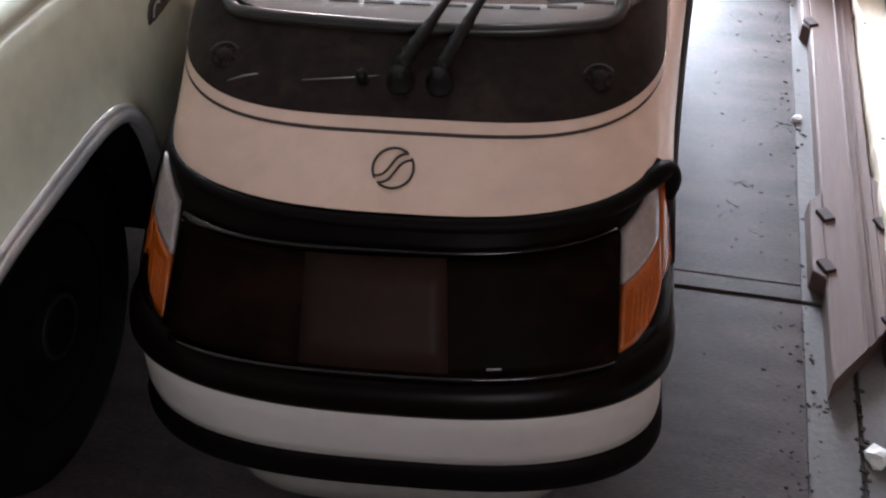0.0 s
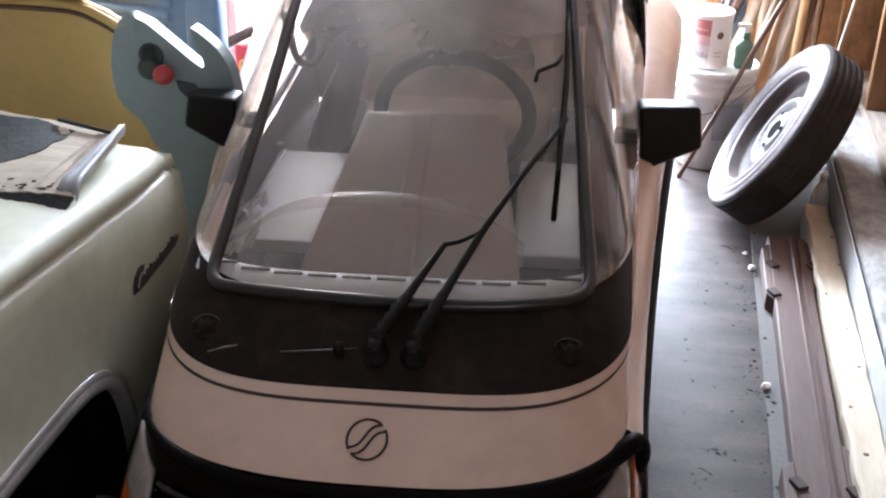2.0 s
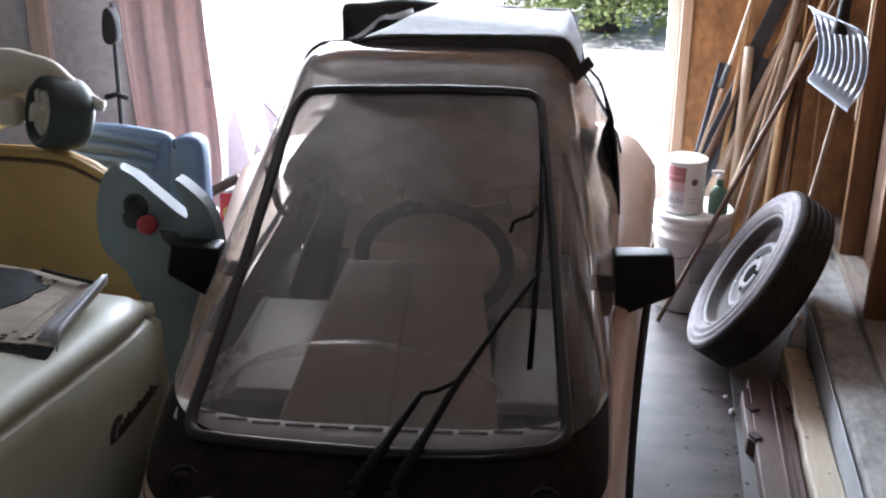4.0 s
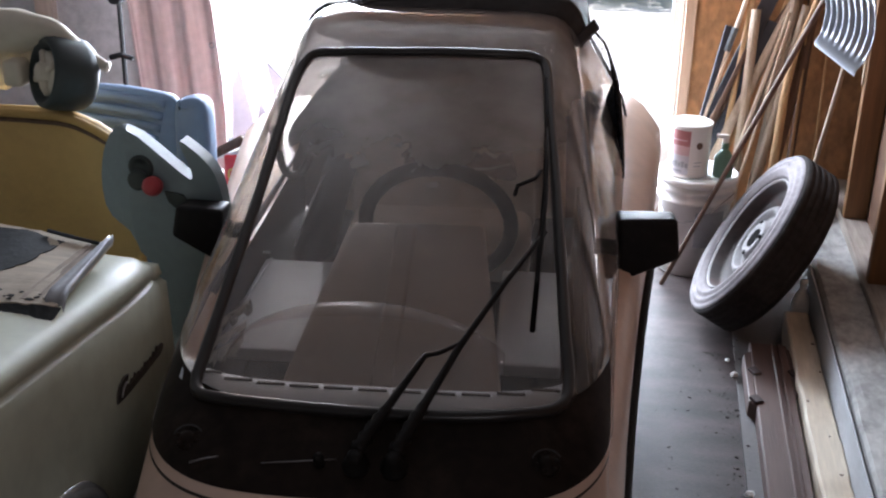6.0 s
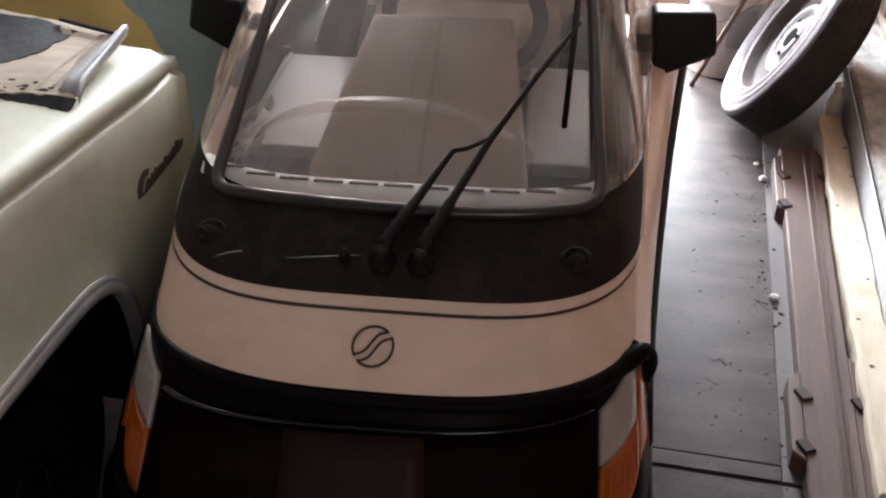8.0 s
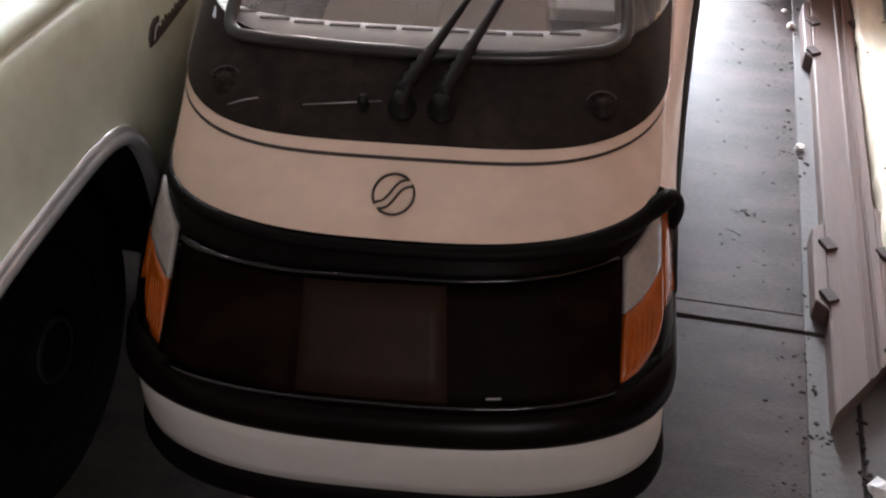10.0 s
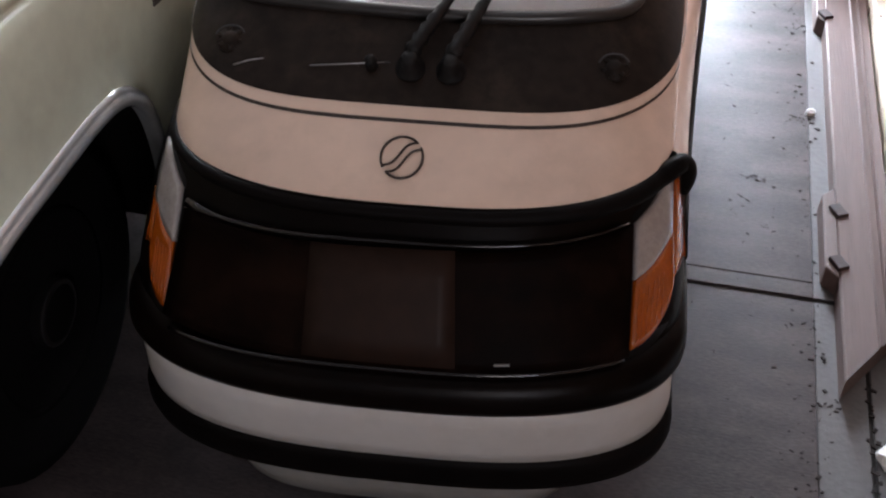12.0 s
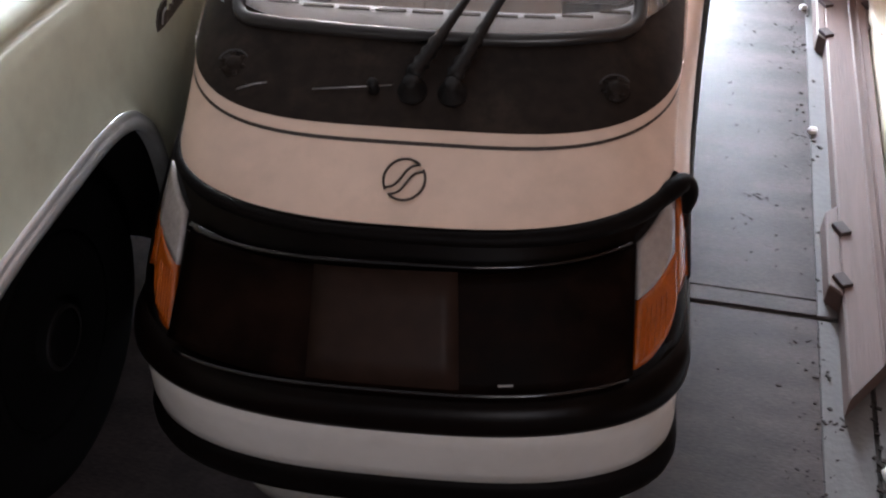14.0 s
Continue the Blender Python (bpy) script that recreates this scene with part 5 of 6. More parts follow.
def bucket():
    b = thing("bucket", pose(0.478, 4.06, 0), "dirty white plastic bucket with a lid, standing on the floor", "bucket")
    put("shell", lathe([(0.122, 0.0), (0.126, 0.004), (0.137, 0.29), (0.146, 0.292), (0.146, 0.304), (0.139, 0.306), (0.140, 0.335), (0.148, 0.337), (0.148, 0.348), (0.141, 0.35), (0.142, 0.372)], 40), WHITE_PLASTIC, b, "", True)
    put("lid", lathe([(0.142, 0.366), (0.153, 0.367), (0.154, 0.388), (0.148, 0.392), (0.138, 0.391), (0.134, 0.384), (0.02, 0.383)], 40), WHITE_PLASTIC, b, "", True)
    put("handle", tube([(0.15 * math.cos(a), 0.15 * math.sin(a), 0.33 - 0.10 * math.sin(a + 0.4) ** 2) for a in np.linspace(-2.6, -0.2, 16)], 0.0025, 6), STEEL, b, "wire handle", True)
    put("label", grid([[(0.1395 * math.cos(a), 0.1395 * math.sin(a), z) for a in np.linspace(-1.55, -0.7, 10)] for z in (0.13, 0.27)]), LABEL_GREY, b, "worn grey label", True)


bucket()
flask = put("plastic_bottle", lathe([(0.030, 0.0), (0.034, 0.006), (0.034, 0.085), (0.026, 0.115), (0.012, 0.14), (0.012, 0.158), (0.014, 0.160), (0.014, 0.175)], 20), WHITE_PLASTIC, None, "dirty pale plastic bottle between the wheel and the foundation wall", True, pose(0.855, 3.60, 0.0))
tagged(flask, category="bottle")


def paint_can():
    c = thing("paint_can", pose(0.438, 4.04, 0.392) @ Matrix.Diagonal((0.93, 0.93, 0.97, 1)), "white metal paint can with a faded red label, on the bucket", "paint can")
    put("shell", lathe([(0.080, 0.0), (0.084, 0.002), (0.084, 0.006), (0.081, 0.009), (0.081, 0.194), (0.085, 0.197), (0.085, 0.205), (0.081, 0.207)], 40), WHITE_PLASTIC, c, "", True)
    put("lid", lathe([(0.080, 0.202), (0.076, 0.204), (0.070, 0.196), (0.01, 0.1955)], 36), STEEL, c, "dull metal lid", True)
    wrap = lambda a0, a1, z0, z1, r=0.0818: grid([[(r * math.cos(a), r * math.sin(a), z) for a in np.linspace(a0, a1, 10)] for z in (z0, z1)])
    put("label", wrap(-2.62, -1.60, 0.125, 0.186), LABEL_RED, c, "faded red label patch", True)
    put("label", wrap(-2.62, -1.60, 0.088, 0.1245), LABEL_PINK, c, "paler pink part of the label", True)
    put("label", wrap(-2.62, -1.60, 0.012, 0.0875), LABEL_LILAC, c, "pale lilac part of the label", True)
    for k, (a0, a1) in enumerate(((-2.55, -2.40), (-2.36, -2.16), (-2.12, -2.02), (-1.98, -1.82), (-1.78, -1.64))):
        put("print_bar", wrap(a0, a1, 0.040, 0.058 + 0.006 * (k % 2), 0.0822), LABEL_GREY, c, "", True)
    put("print_bar", wrap(-2.5, -1.75, 0.145, 0.150, 0.0822), LABEL_PINK, c, "", True)
    put("print_bar", wrap(-2.5, -1.9, 0.022, 0.028, 0.0822), LABEL_GREY, c, "", True)
    put("print_bar", wrap(-1.35, -0.95, 0.060, 0.064, 0.0822), LABEL_GREY, c, "", True)
    put("print_bar", wrap(-1.35, -1.0, 0.046, 0.050, 0.0822), LABEL_GREY, c, "", True)
    put("seal_mark", moved(lathe([(0.014, 0), (0.013, 0.0015)], 16), Matrix.Rotation(-1.12, 4, "Z") @ Matrix.Translation((0.0805, 0, 0.128)) @ Matrix.Rotation(radians(90), 4, "Y")), HANDLE_DARK, c, "round brown mark")


paint_can()
bottle = put("spray_bottle", join(lathe([(0.036, 0), (0.038, 0.01), (0.036, 0.075), (0.018, 0.10), (0.013, 0.105)], 20), lathe([(0.013, 0.104), (0.014, 0.13), (0.009, 0.134)], 12)), GREEN_BOTTLE, None, "dull green plastic bottle on the bucket lid", True, pose(0.566, 4.02, 0.392))
tagged(bottle, category="bottle")
put("cap", join(moved(lathe([(0.012, 0), (0.011, 0.02)], 12), Matrix.Translation((0, 0, 0.132))), box(-0.035, 0.012, -0.008, 0.008, 0.148, 0.163, 0.004, 2)), WHITE_PLASTIC, bottle, "white cap")


# ---- tools leaning in the corner ----
def tools():
    H = "tools leaning in the corner"
    rake = lean("rake_handle", (0.354, 4.220, 0.000), (0.719, 4.504, 1.420), 0.009, HANDLE_CREAM, "thin cream wooden handle with a dark sleeve leaning on the wall", "tool handle", radii=[0.008, 0.009, 0.0105], group=H)
    put("sleeve", tube([(0.225, 0.170, 0.877), (0.200, 0.152, 0.787)], 0.0135, 10), TEAL_SLEEVE, rake, "dark grey rubber sleeve", True)
    for foot, top, w, m, text in (((0.391, 4.220, 0.000), (0.552, 4.397, 0.883), 0.013, BLUE_STEEL, "flat blue-black steel bar leaning on the wall"),
                                  ((0.325, 4.230, 0.000), (0.840, 4.502, 1.360), 0.030, BLUE_STEEL, "long blue-black painted plank leaning on the wall"),
                                  ((0.313, 4.200, 0.000), (0.631, 4.360, 0.798), 0.010, HANDLE_DARK, "narrow brown lath leaning on the wall"),
                                  ((0.383, 4.225, -0.000), (0.719, 4.406, 0.906), 0.022, BLUE_STEEL, "short blue-black plank leaning on the wall")):
        tall = (Vector(top) - Vector(foot)).length
        plank = put("dark_plank", box(-w, w, -0.007, 0.007, 0, tall, 0.003, 1), m, None, text, False, slant(foot, top))
        tagged(plank, category="plank", group=H)
    lean("broom_handle", (0.531, 4.220, 0.000), (0.671, 4.500, 1.400), 0.011, HANDLE_TAN, "worn tan broom handle leaning on the wall", "tool handle", radii=[0.011, 0.012, 0.01], group=H)
    lean("post", (0.620, 4.200, -0.000), (0.649, 4.390, 0.952), 0.0195, HANDLE_PALE, "round pale post with a flat sawn top leaning on the wall", "post", radii=[0.02, 0.0195, 0.0195], group=H)
    lean("axe_handle", (0.391, 4.210, 0.000), (0.839, 4.434, 1.120), 0.02, HANDLE_PALE, "thick weathered handle leaning across the wall", "tool handle", radii=[0.017, 0.022, 0.016], group=H)
    lean("spade_handle", (0.666, 4.190, 0.000), (0.830, 4.450, 1.300), 0.019, HANDLE_GREY, "thick grey-brown spade handle leaning on the wall", "tool handle", radii=[0.02, 0.021, 0.016], group=H)
    lean("stake", (0.514, 4.180, 0.000), (0.771, 4.370, 0.950), 0.008, HANDLE_CREAM, "thin pale stake leaning on the wall", "stake", radii=[0.008, 0.009, 0.007], group=H)
    lean("fork_handle", (0.651, 4.170, 0.000), (0.830, 4.366, 0.980), 0.02, HANDLE_GREY, "thick grey-brown fork handle leaning on the wall", "tool handle", radii=[0.022, 0.02, 0.016], group=H)
    lean("pick_handle", (0.716, 4.200, 0.000), (0.883, 4.410, 1.050), 0.02, HANDLE_DARK, "dark brown thick handle leaning on the wall", "tool handle", radii=[0.021, 0.021, 0.015], group=H)
    lean("rake_handle", (0.268, 4.230, 0.000), (0.977, 4.506, 1.380), 0.01, HANDLE_DARK, "dark brown handle leaning across the wall", "tool handle", group=H)
    lean("hoe_handle", (0.458, 4.235, 0.000), (0.897, 4.515, 1.400), 0.013, HANDLE_TAN, "tan hoe handle leaning on the wall", "tool handle", group=H)
    lean("hoe_handle", (0.521, 4.235, 0.000), (0.934, 4.515, 1.400), 0.01, HANDLE_GREY, "grey-brown hoe handle leaning on the wall", "tool handle", group=H)
    lean("cane", (0.825, 4.190, 0.000), (0.849, 4.430, 1.200), 0.006, HANDLE_TAN, "thin tan cane leaning on the wall", "cane", group=H)
    lean("cane", (0.749, 4.240, 0.000), (0.887, 4.520, 1.400), 0.007, HANDLE_DARK, "thin dark cane leaning on the wall", "cane", group=H)
    lean("cane", (0.576, 4.170, 0.000), (0.776, 4.354, 0.920), 0.006, HANDLE_CREAM, "thin pale cane leaning on the wall", "cane", group=H)
    lean("cane", (0.914, 4.200, 0.000), (0.931, 4.440, 1.200), 0.005, HANDLE_TAN, "thin tan cane leaning on the wall", "cane", group=H)
    lean("stake", (0.665, 4.190, 0.000), (0.766, 4.350, 0.800), 0.016, HANDLE_DARK, "dark stake leaning on the wall", "stake", group=H)
    lean("stake", (0.815, 4.230, 0.000), (0.866, 4.420, 0.950), 0.014, HANDLE_DARK, "dark stake leaning on the wall", "stake", group=H)
    limb = [(0.000, 0.000, 0.000), (0.028, 0.112, 0.560), (0.033, 0.129, 0.647), (0.043, 0.147, 0.737), (0.058, 0.165, 0.823), (0.079, 0.178, 0.888), (0.099, 0.192, 0.958), (0.163, 0.237, 1.184)]
    branch = put("crooked_branch", tube(smooth_path(limb, 4), 0.016, 10, radii=[0.019 - 0.0003 * k for k in range(29)]), HANDLE_TAN, None, "thick crooked yellowish branch leaning on the wall", True, Matrix.Translation((0.751, 4.150, 0.000)))
    tagged(branch, category="branch", group=H)
    lean("long_stick", (0.376, 3.85, 0.0), (0.918, 4.00, 1.26), 0.010, HANDLE_DARK, "long dark brown stick leaning across the corner", "stick", radii=[0.009, 0.010, 0.011], group=H)
    lean("rod", (0.80, 3.90, 0.0), (0.975, 4.06, 1.0), 0.009, HANDLE_GREY, "grey-brown rod leaning on the corner stud", "rod", group=H)


tools()


def snow_shovel():
    tl, tr, br, bl = Vector((0.808, 3.93, 1.165)), Vector((0.960, 3.72, 1.125)), Vector((0.915, 3.62, 0.895)), Vector((0.800, 3.78, 0.955))
    s = thing("snow_shovel", pose(*tl.lerp(br, 0.5)), "ribbed grey aluminium snow shovel hanging blade down on the wall", "shovel")
    base = tl.lerp(br, 0.5)
    nrm = (tr - tl).cross(bl - tl).normalized()
    rows = []
    for j in range(15):
        v = j / 14
        row = []
        for i in range(73):
            u = i / 72
            q = tl.lerp(tr, u).lerp(bl.lerp(br, u), v)
            dish = 0.060 * math.sin(math.pi * min(1.0, v / 0.92)) ** 0.8 * (1.0 if v < 0.5 else 1.0 - 0.35 * (v - 0.5))
            ribs = 0.016 * (0.5 + 0.5 * math.cos(2 * math.pi * u * 8)) ** 0.7 * max(0.0, min(1, (0.80 - v) * 4)) * min(1, v * 8)
            row.append(q + nrm * (dish - ribs) - base)
        rows.append(row)
    put("blade", thick(grid(rows), 0.003), ALU, s, "ribbed silvery blade", True)
    mid = tl.lerp(tr, 0.55) - base
    lipa, lipb = tl - base, tr - base
    out = (tl - bl).normalized()
    put("top_lip", thick(grid([[lipa.lerp(lipb, i / 8) + out * d - nrm * e for i in range(9)] for d, e in ((0.0, 0.0), (0.010, 0.012), (0.014, 0.030))]), 0.003), ALU, s, "turned-over top edge", True)
    put("socket", tube([mid + Vector((-0.005, 0, -0.03)), mid + Vector((0, 0.01, 0.03)), mid + Vector((0.005, 0.02, 0.10))], 0.02, 12, radii=[0.030, 0.022, 0.019]), BLACK_PLASTIC, s, "black plastic socket", True)
    put("shaft", tube([mid + Vector((0.005, 0.02, 0.09)), mid + Vector((0.04, 0.08, 0.95))], 0.0145, 12), HANDLE_TAN, s, "tan wooden shaft", True)


snow_shovel()


# ---- floor litter ----
def litter():
    random.seed(21)
    geos = []
    def bit(x, y, r, long):
        g = box(-r * long, r * long, -r * random.uniform(0.5, 1.0), r, 0, r * 0.8)
        geos.append(moved(g, pose(x, y, 0.0005, 0, 0, random.uniform(-70, 70))))

    for k in range(90):
        x, y = random.gauss(0.615, 0.022), 1.25 + 2.2 * random.random() ** 1.3
        if x < 0.655:
            bit(x, y, random.choice((0.0008, 0.0012, 0.0018, 0.003)), random.uniform(0.7, 2.2))
    for k in range(75):
        bit(random.uniform(0.36, 0.63), random.uniform(0.9, 3.6), random.uniform(0.0008, 0.0022), random.uniform(0.8, 2.5))
    for k in range(48):
        bit(random.gauss(0.612, 0.022), random.uniform(1.0, 3.3), random.choice((0.0010, 0.0014, 0.002, 0.0034)), random.uniform(0.7, 1.8))
    for cx, cy, n in ((0.495, 2.20, 14), (0.545, 3.32, 8), (0.60, 2.47, 9), (0.60, 2.95, 8), (0.575, 3.05, 6), (0.48, 2.12, 4), (0.655, 1.50, 9), (0.60, 1.72, 6), (0.53, 2.02, 5), (0.58, 1.36, 5)):
        for k in range(n):
            bit(random.gauss(cx, 0.016), random.gauss(cy, 0.010), random.uniform(0.0008, 0.0021), random.uniform(1.0, 3.2))
    for k in range(70):
        bit(random.gauss(0.728, 0.006), random.uniform(0.9, 1.58), random.uniform(0.0015, 0.0045), random.uniform(0.7, 1.8))
    crumbs = put("crumbs", join(*geos), CRUMB, None, "dark crumbs and bits of bark on the concrete", False)
    tagged(crumbs, category="litter", kind="stuff")
    for x, y, r in ((0.629, 2.512, 0.013), (0.617, 3.18, 0.013), (0.752, 1.385, 0.024), (0.60, 3.28, 0.008)):
        bm = bmesh.new()
        bmesh.ops.create_icosphere(bm, subdivisions=2, radius=r)
        for v in bm.verts:
            v.co *= 0.75 + 0.5 * random.random()
            v.co.z = max(v.co.z * 0.7, -r * 0.4) + r * 0.4
        scrap = put("paper_scrap", from_bm(bm), PAPER_WHITE, None, "crumpled white scrap lying on the floor", False, pose(x, y, 0))
        tagged(scrap, category="scrap")


litter()


# ---- toys and clutter behind the white car ----
def rounded(geo, r, seg=2):
    bm = bmesh.new()
    vs = [bm.verts.new(v) for v in geo[0]]
    for f in geo[1]:
        bm.faces.new([vs[i] for i in f])
    bmesh.ops.recalc_face_normals(bm, faces=bm.faces[:])
    sharp = [e for e in bm.edges if len(e.link_faces) == 2 and e.calc_face_angle() > 0.9]
    bmesh.ops.bevel(bm, geom=sharp, offset=r, segments=seg, affect="EDGES", profile=0.6)
    return from_bm(bm)


def softened(outline, times=2):
    """Cuts the corners of a closed outline."""
    for _ in range(times):
        cut = []
        for k, (ax, ay) in enumerate(outline):
            bx, by = outline[(k + 1) % len(outline)]
            cut += [(ax * 0.75 + bx * 0.25, ay * 0.75 + by * 0.25), (ax * 0.25 + bx * 0.75, ay * 0.25 + by * 0.75)]
        outline = cut
    return outline


def play_panel():
    t = thing("play_panel", pose(-0.85, 2.20, 0), "grey-teal plastic play panel with a red knob, standing on end", "plastic toy")
    # a lobe with a knob, a notch and a second arm, over a broad stem that stands on the floor
    poly = [(-0.690, 0.0), (-0.690, 0.68), (-0.688, 0.80), (-0.691, 0.849), (-0.702, 0.905), (-0.721, 0.941), (-0.75, 0.968), (-0.788, 0.996), (-0.793, 0.988), (-0.770, 0.935), (-0.762, 0.906), (-0.773, 0.899), (-0.848, 0.961), (-0.908, 1.008), (-0.930, 1.014), (-0.955, 1.003), (-0.978, 0.978), (-0.997, 0.931), (-1.008, 0.859), (-1.000, 0.785), (-0.953, 0.745), (-0.885, 0.690), (-0.872, 0.635), (-0.868, 0.56), (-0.868, 0.0)]
    poly = [(x - 0.010 * (x < -0.9), z) for x, z in softened(poly, 1)]
    face = [(max(x, -0.918 + 0.10 * (x + 0.918)), z) for x, z in poly]
    n = len(poly)
    mid = [((a[0] * 2 + b[0]) / 3, a[1]) for a, b in zip(face, poly)]
    rings = [[(x + 0.85, d, z) for x, z in o] for o, d in ((face, 0.0), (mid, 0.010), (poly, 0.040), (poly, 0.044))]
    v, f = grid(rings, True)
    put("panel", tessellated((v, f + [tuple(reversed(range(n))), tuple(range(3 * n, 4 * n))])), TEAL_PLASTIC, t, "", False)
    put("socket", moved(lathe([(0.030, 0), (0.031, 0.004), (0.020, 0.006), (0.018, 0.001)], 24), Matrix.Translation((-0.040, 0.0, 0.922)) @ Matrix.Rotation(radians(90), 4, "X")), DARK_TEAL, t, "dark round socket", True)
    put("socket", moved(lathe([(0.024, 0), (0.025, 0.012), (0.018, 0.014)], 20), Matrix.Translation((-0.048, 0.0, 0.892)) @ Matrix.Rotation(radians(90), 4, "X")), DARK_TEAL, t, "dark round socket", True)
    put("knob", moved(lathe([(0.014, 0), (0.020, 0.008), (0.024, 0.022), (0.022, 0.036), (0.013, 0.043), (0.004, 0.045)], 18), Matrix.Translation((-0.003, -0.004, 0.880)) @ Matrix.Rotation(radians(72), 4, "X")), RED_PLASTIC, t, "red plastic knob", False)
    put("slot", rounded(extrude([(0.012, 0.868), (0.060, 0.862), (0.088, 0.822), (0.060, 0.806), (0.020, 0.842)], (-0.003, 0.02), "y"), 0.003), DARK_TEAL, t, "dark slot", False)

play_panel()


def tan_bin():
    top = [(-1.80, 0.92), (-1.62, 0.956), (-1.45, 0.968), (-1.30, 0.971), (-1.20, 0.966), (-1.126, 0.940), (-1.067, 0.905), (-1.03, 0.87)]
    t = thing("toy_chest", pose(-1.4, 2.55, 0), "tan plastic toy chest with a rounded rim", "toy chest")
    o = Matrix.Translation((1.4, 0, 0))
    poly = [(-1.80, 0.0), (-1.10, 0.0), (-1.03, 0.55)] + [(x, z) for x, z in reversed(top)]
    put("body", rounded(moved(extrude(poly, (-0.11, -0.075), "y"), o), 0.012), TAN_PLASTIC, t, "", True)
    # Dark tube that paints the shadow cast under the rim.
    put("rim_shade_line", tube([(q.x + 1.4, -0.112, q.y - 0.034) for q in smooth_path([(x, z, 0) for x, z in top], 4)][8:-4], 0.006, 8), HANDLE_DARK, t, "dark line painted as the shade below the rim", True)
    put("rim", tube([(q.x + 1.4, -0.113, q.y - 0.014) for q in smooth_path([(x, z, 0) for x, z in top], 4)], 0.012, 8), TAN_PLASTIC, t, "rounded rim", True)


tan_bin()


def ride_on_toy():
    t = thing("ride_on_toy", pose(-1.225, 2.5, 0.975), "upturned cream ride-on toy with a black wheel, lying on the chest", "ride-on toy")
    arch = smooth_path([(-0.46, 0.02, 0.150), (-0.28, 0, 0.160), (-0.126, 0, 0.180), (-0.062, -0.02, 0.190), (-0.002, -0.03, 0.193), (0.041, -0.03, 0.165), (0.098, -0.03, 0.128), (0.128, -0.03, 0.113), (0.140, -0.03, 0.109)], 5)
    n = len(arch)
    put("body", tube(arch, 0.05, 12, radii=list(np.interp(np.linspace(0, 1, n), [0, 0.25, 0.5, 0.75, 0.92, 0.97, 1], [0.075, 0.060, 0.030, 0.017, 0.013, 0.016, 0.010]))), CREAM_PLASTIC, t, "cream moulded body", True)
    put("side_skirt", rounded(extrude([(-0.46, 0.01), (-0.20, 0.01), (-0.08, 0.06), (0.0, 0.15), (-0.10, 0.19), (-0.46, 0.18)], (0.02, 0.10), "y"), 0.02), CREAM_PLASTIC, t, "cream moulded skirt", True)
    axis = Vector((-0.62, -0.74, 0.22)).normalized()
    wm = Matrix.Translation((0.022, -0.050, 0.090)) @ Matrix.Scale(1.06, 4) @ axis.to_track_quat("Z", "Y").to_matrix().to_4x4()
    wh = put("wheel", moved(lathe([(0.050, -0.064), (0.074, -0.060), (0.084, -0.048), (0.088, -0.030), (0.089, 0.0), (0.088, 0.030), (0.084, 0.046), (0.078, 0.052), (0.070, 0.050), (0.060, 0.036), (0.030, 0.034)], 40), wm), DARK_TEAL, t, "black plastic wheel", True)
    put("hub", moved(lathe([(0.052, 0.034), (0.052, 0.041), (0.040, 0.044), (0.024, 0.042), (0.022, 0.062), (0.014, 0.066)], 24), wm), CREAM_PLASTIC, wh, "cream hub", True)
    for k in range(4):
        put("hub_arm", moved(box(-0.008, 0.008, 0.0, 0.056, 0.038, 0.052, 0.003, 1), wm @ Matrix.Rotation(k * math.pi / 2 + 0.5, 4, "Z")), CREAM_PLASTIC, wh, "cream hub arm", True)
    put("axle_end", moved(lathe([(0.006, -0.085), (0.016, -0.080), (0.024, -0.062)], 14), wm), CREAM_PLASTIC, wh, "cream axle end", True)
    put("bracket", box(-0.125, -0.075, -0.09, -0.03, 0.055, 0.125, 0.014, 2), CREAM_PLASTIC, t, "cream bracket", True)


ride_on_toy()


def blue_seat():
    t = thing("toddler_chair", pose(-1.105, 2.80, 0), "faded blue ribbed plastic toddler chair behind the toy chest", "chair")
    put("back", rounded(extrude(softened([(-0.30, 0.0), (0.095, 0.0), (0.098, 0.90), (0.096, 0.945), (0.070, 0.958), (0.0, 0.966), (-0.08, 0.974), (-0.30, 0.967)]), (-0.12, -0.075), "y"), 0.015), BLUE_PLASTIC, t, "", True)
    for k in range(4):
        z = 0.944 - 0.035 * k
        put("rib", tube(smooth_path([(-0.28, -0.124, z + 0.012), (-0.14, -0.127, z + 0.008), (-0.02, -0.127, z), (0.068 - 0.010 * k, -0.122, z - 0.012)], 4), 0.0125, 10, flat=0.8), BLUE_PLASTIC, t, "", True)
    put("arm", rounded(extrude(softened([(0.090, 0.0), (0.190, 0.0), (0.190, 0.78), (0.191, 0.928), (0.178, 0.950), (0.148, 0.957), (0.112, 0.948), (0.088, 0.935)]), (-0.135, -0.06), "y"), 0.022, 3), BLUE_PLASTIC, t, "paler blue arm", True)

blue_seat()


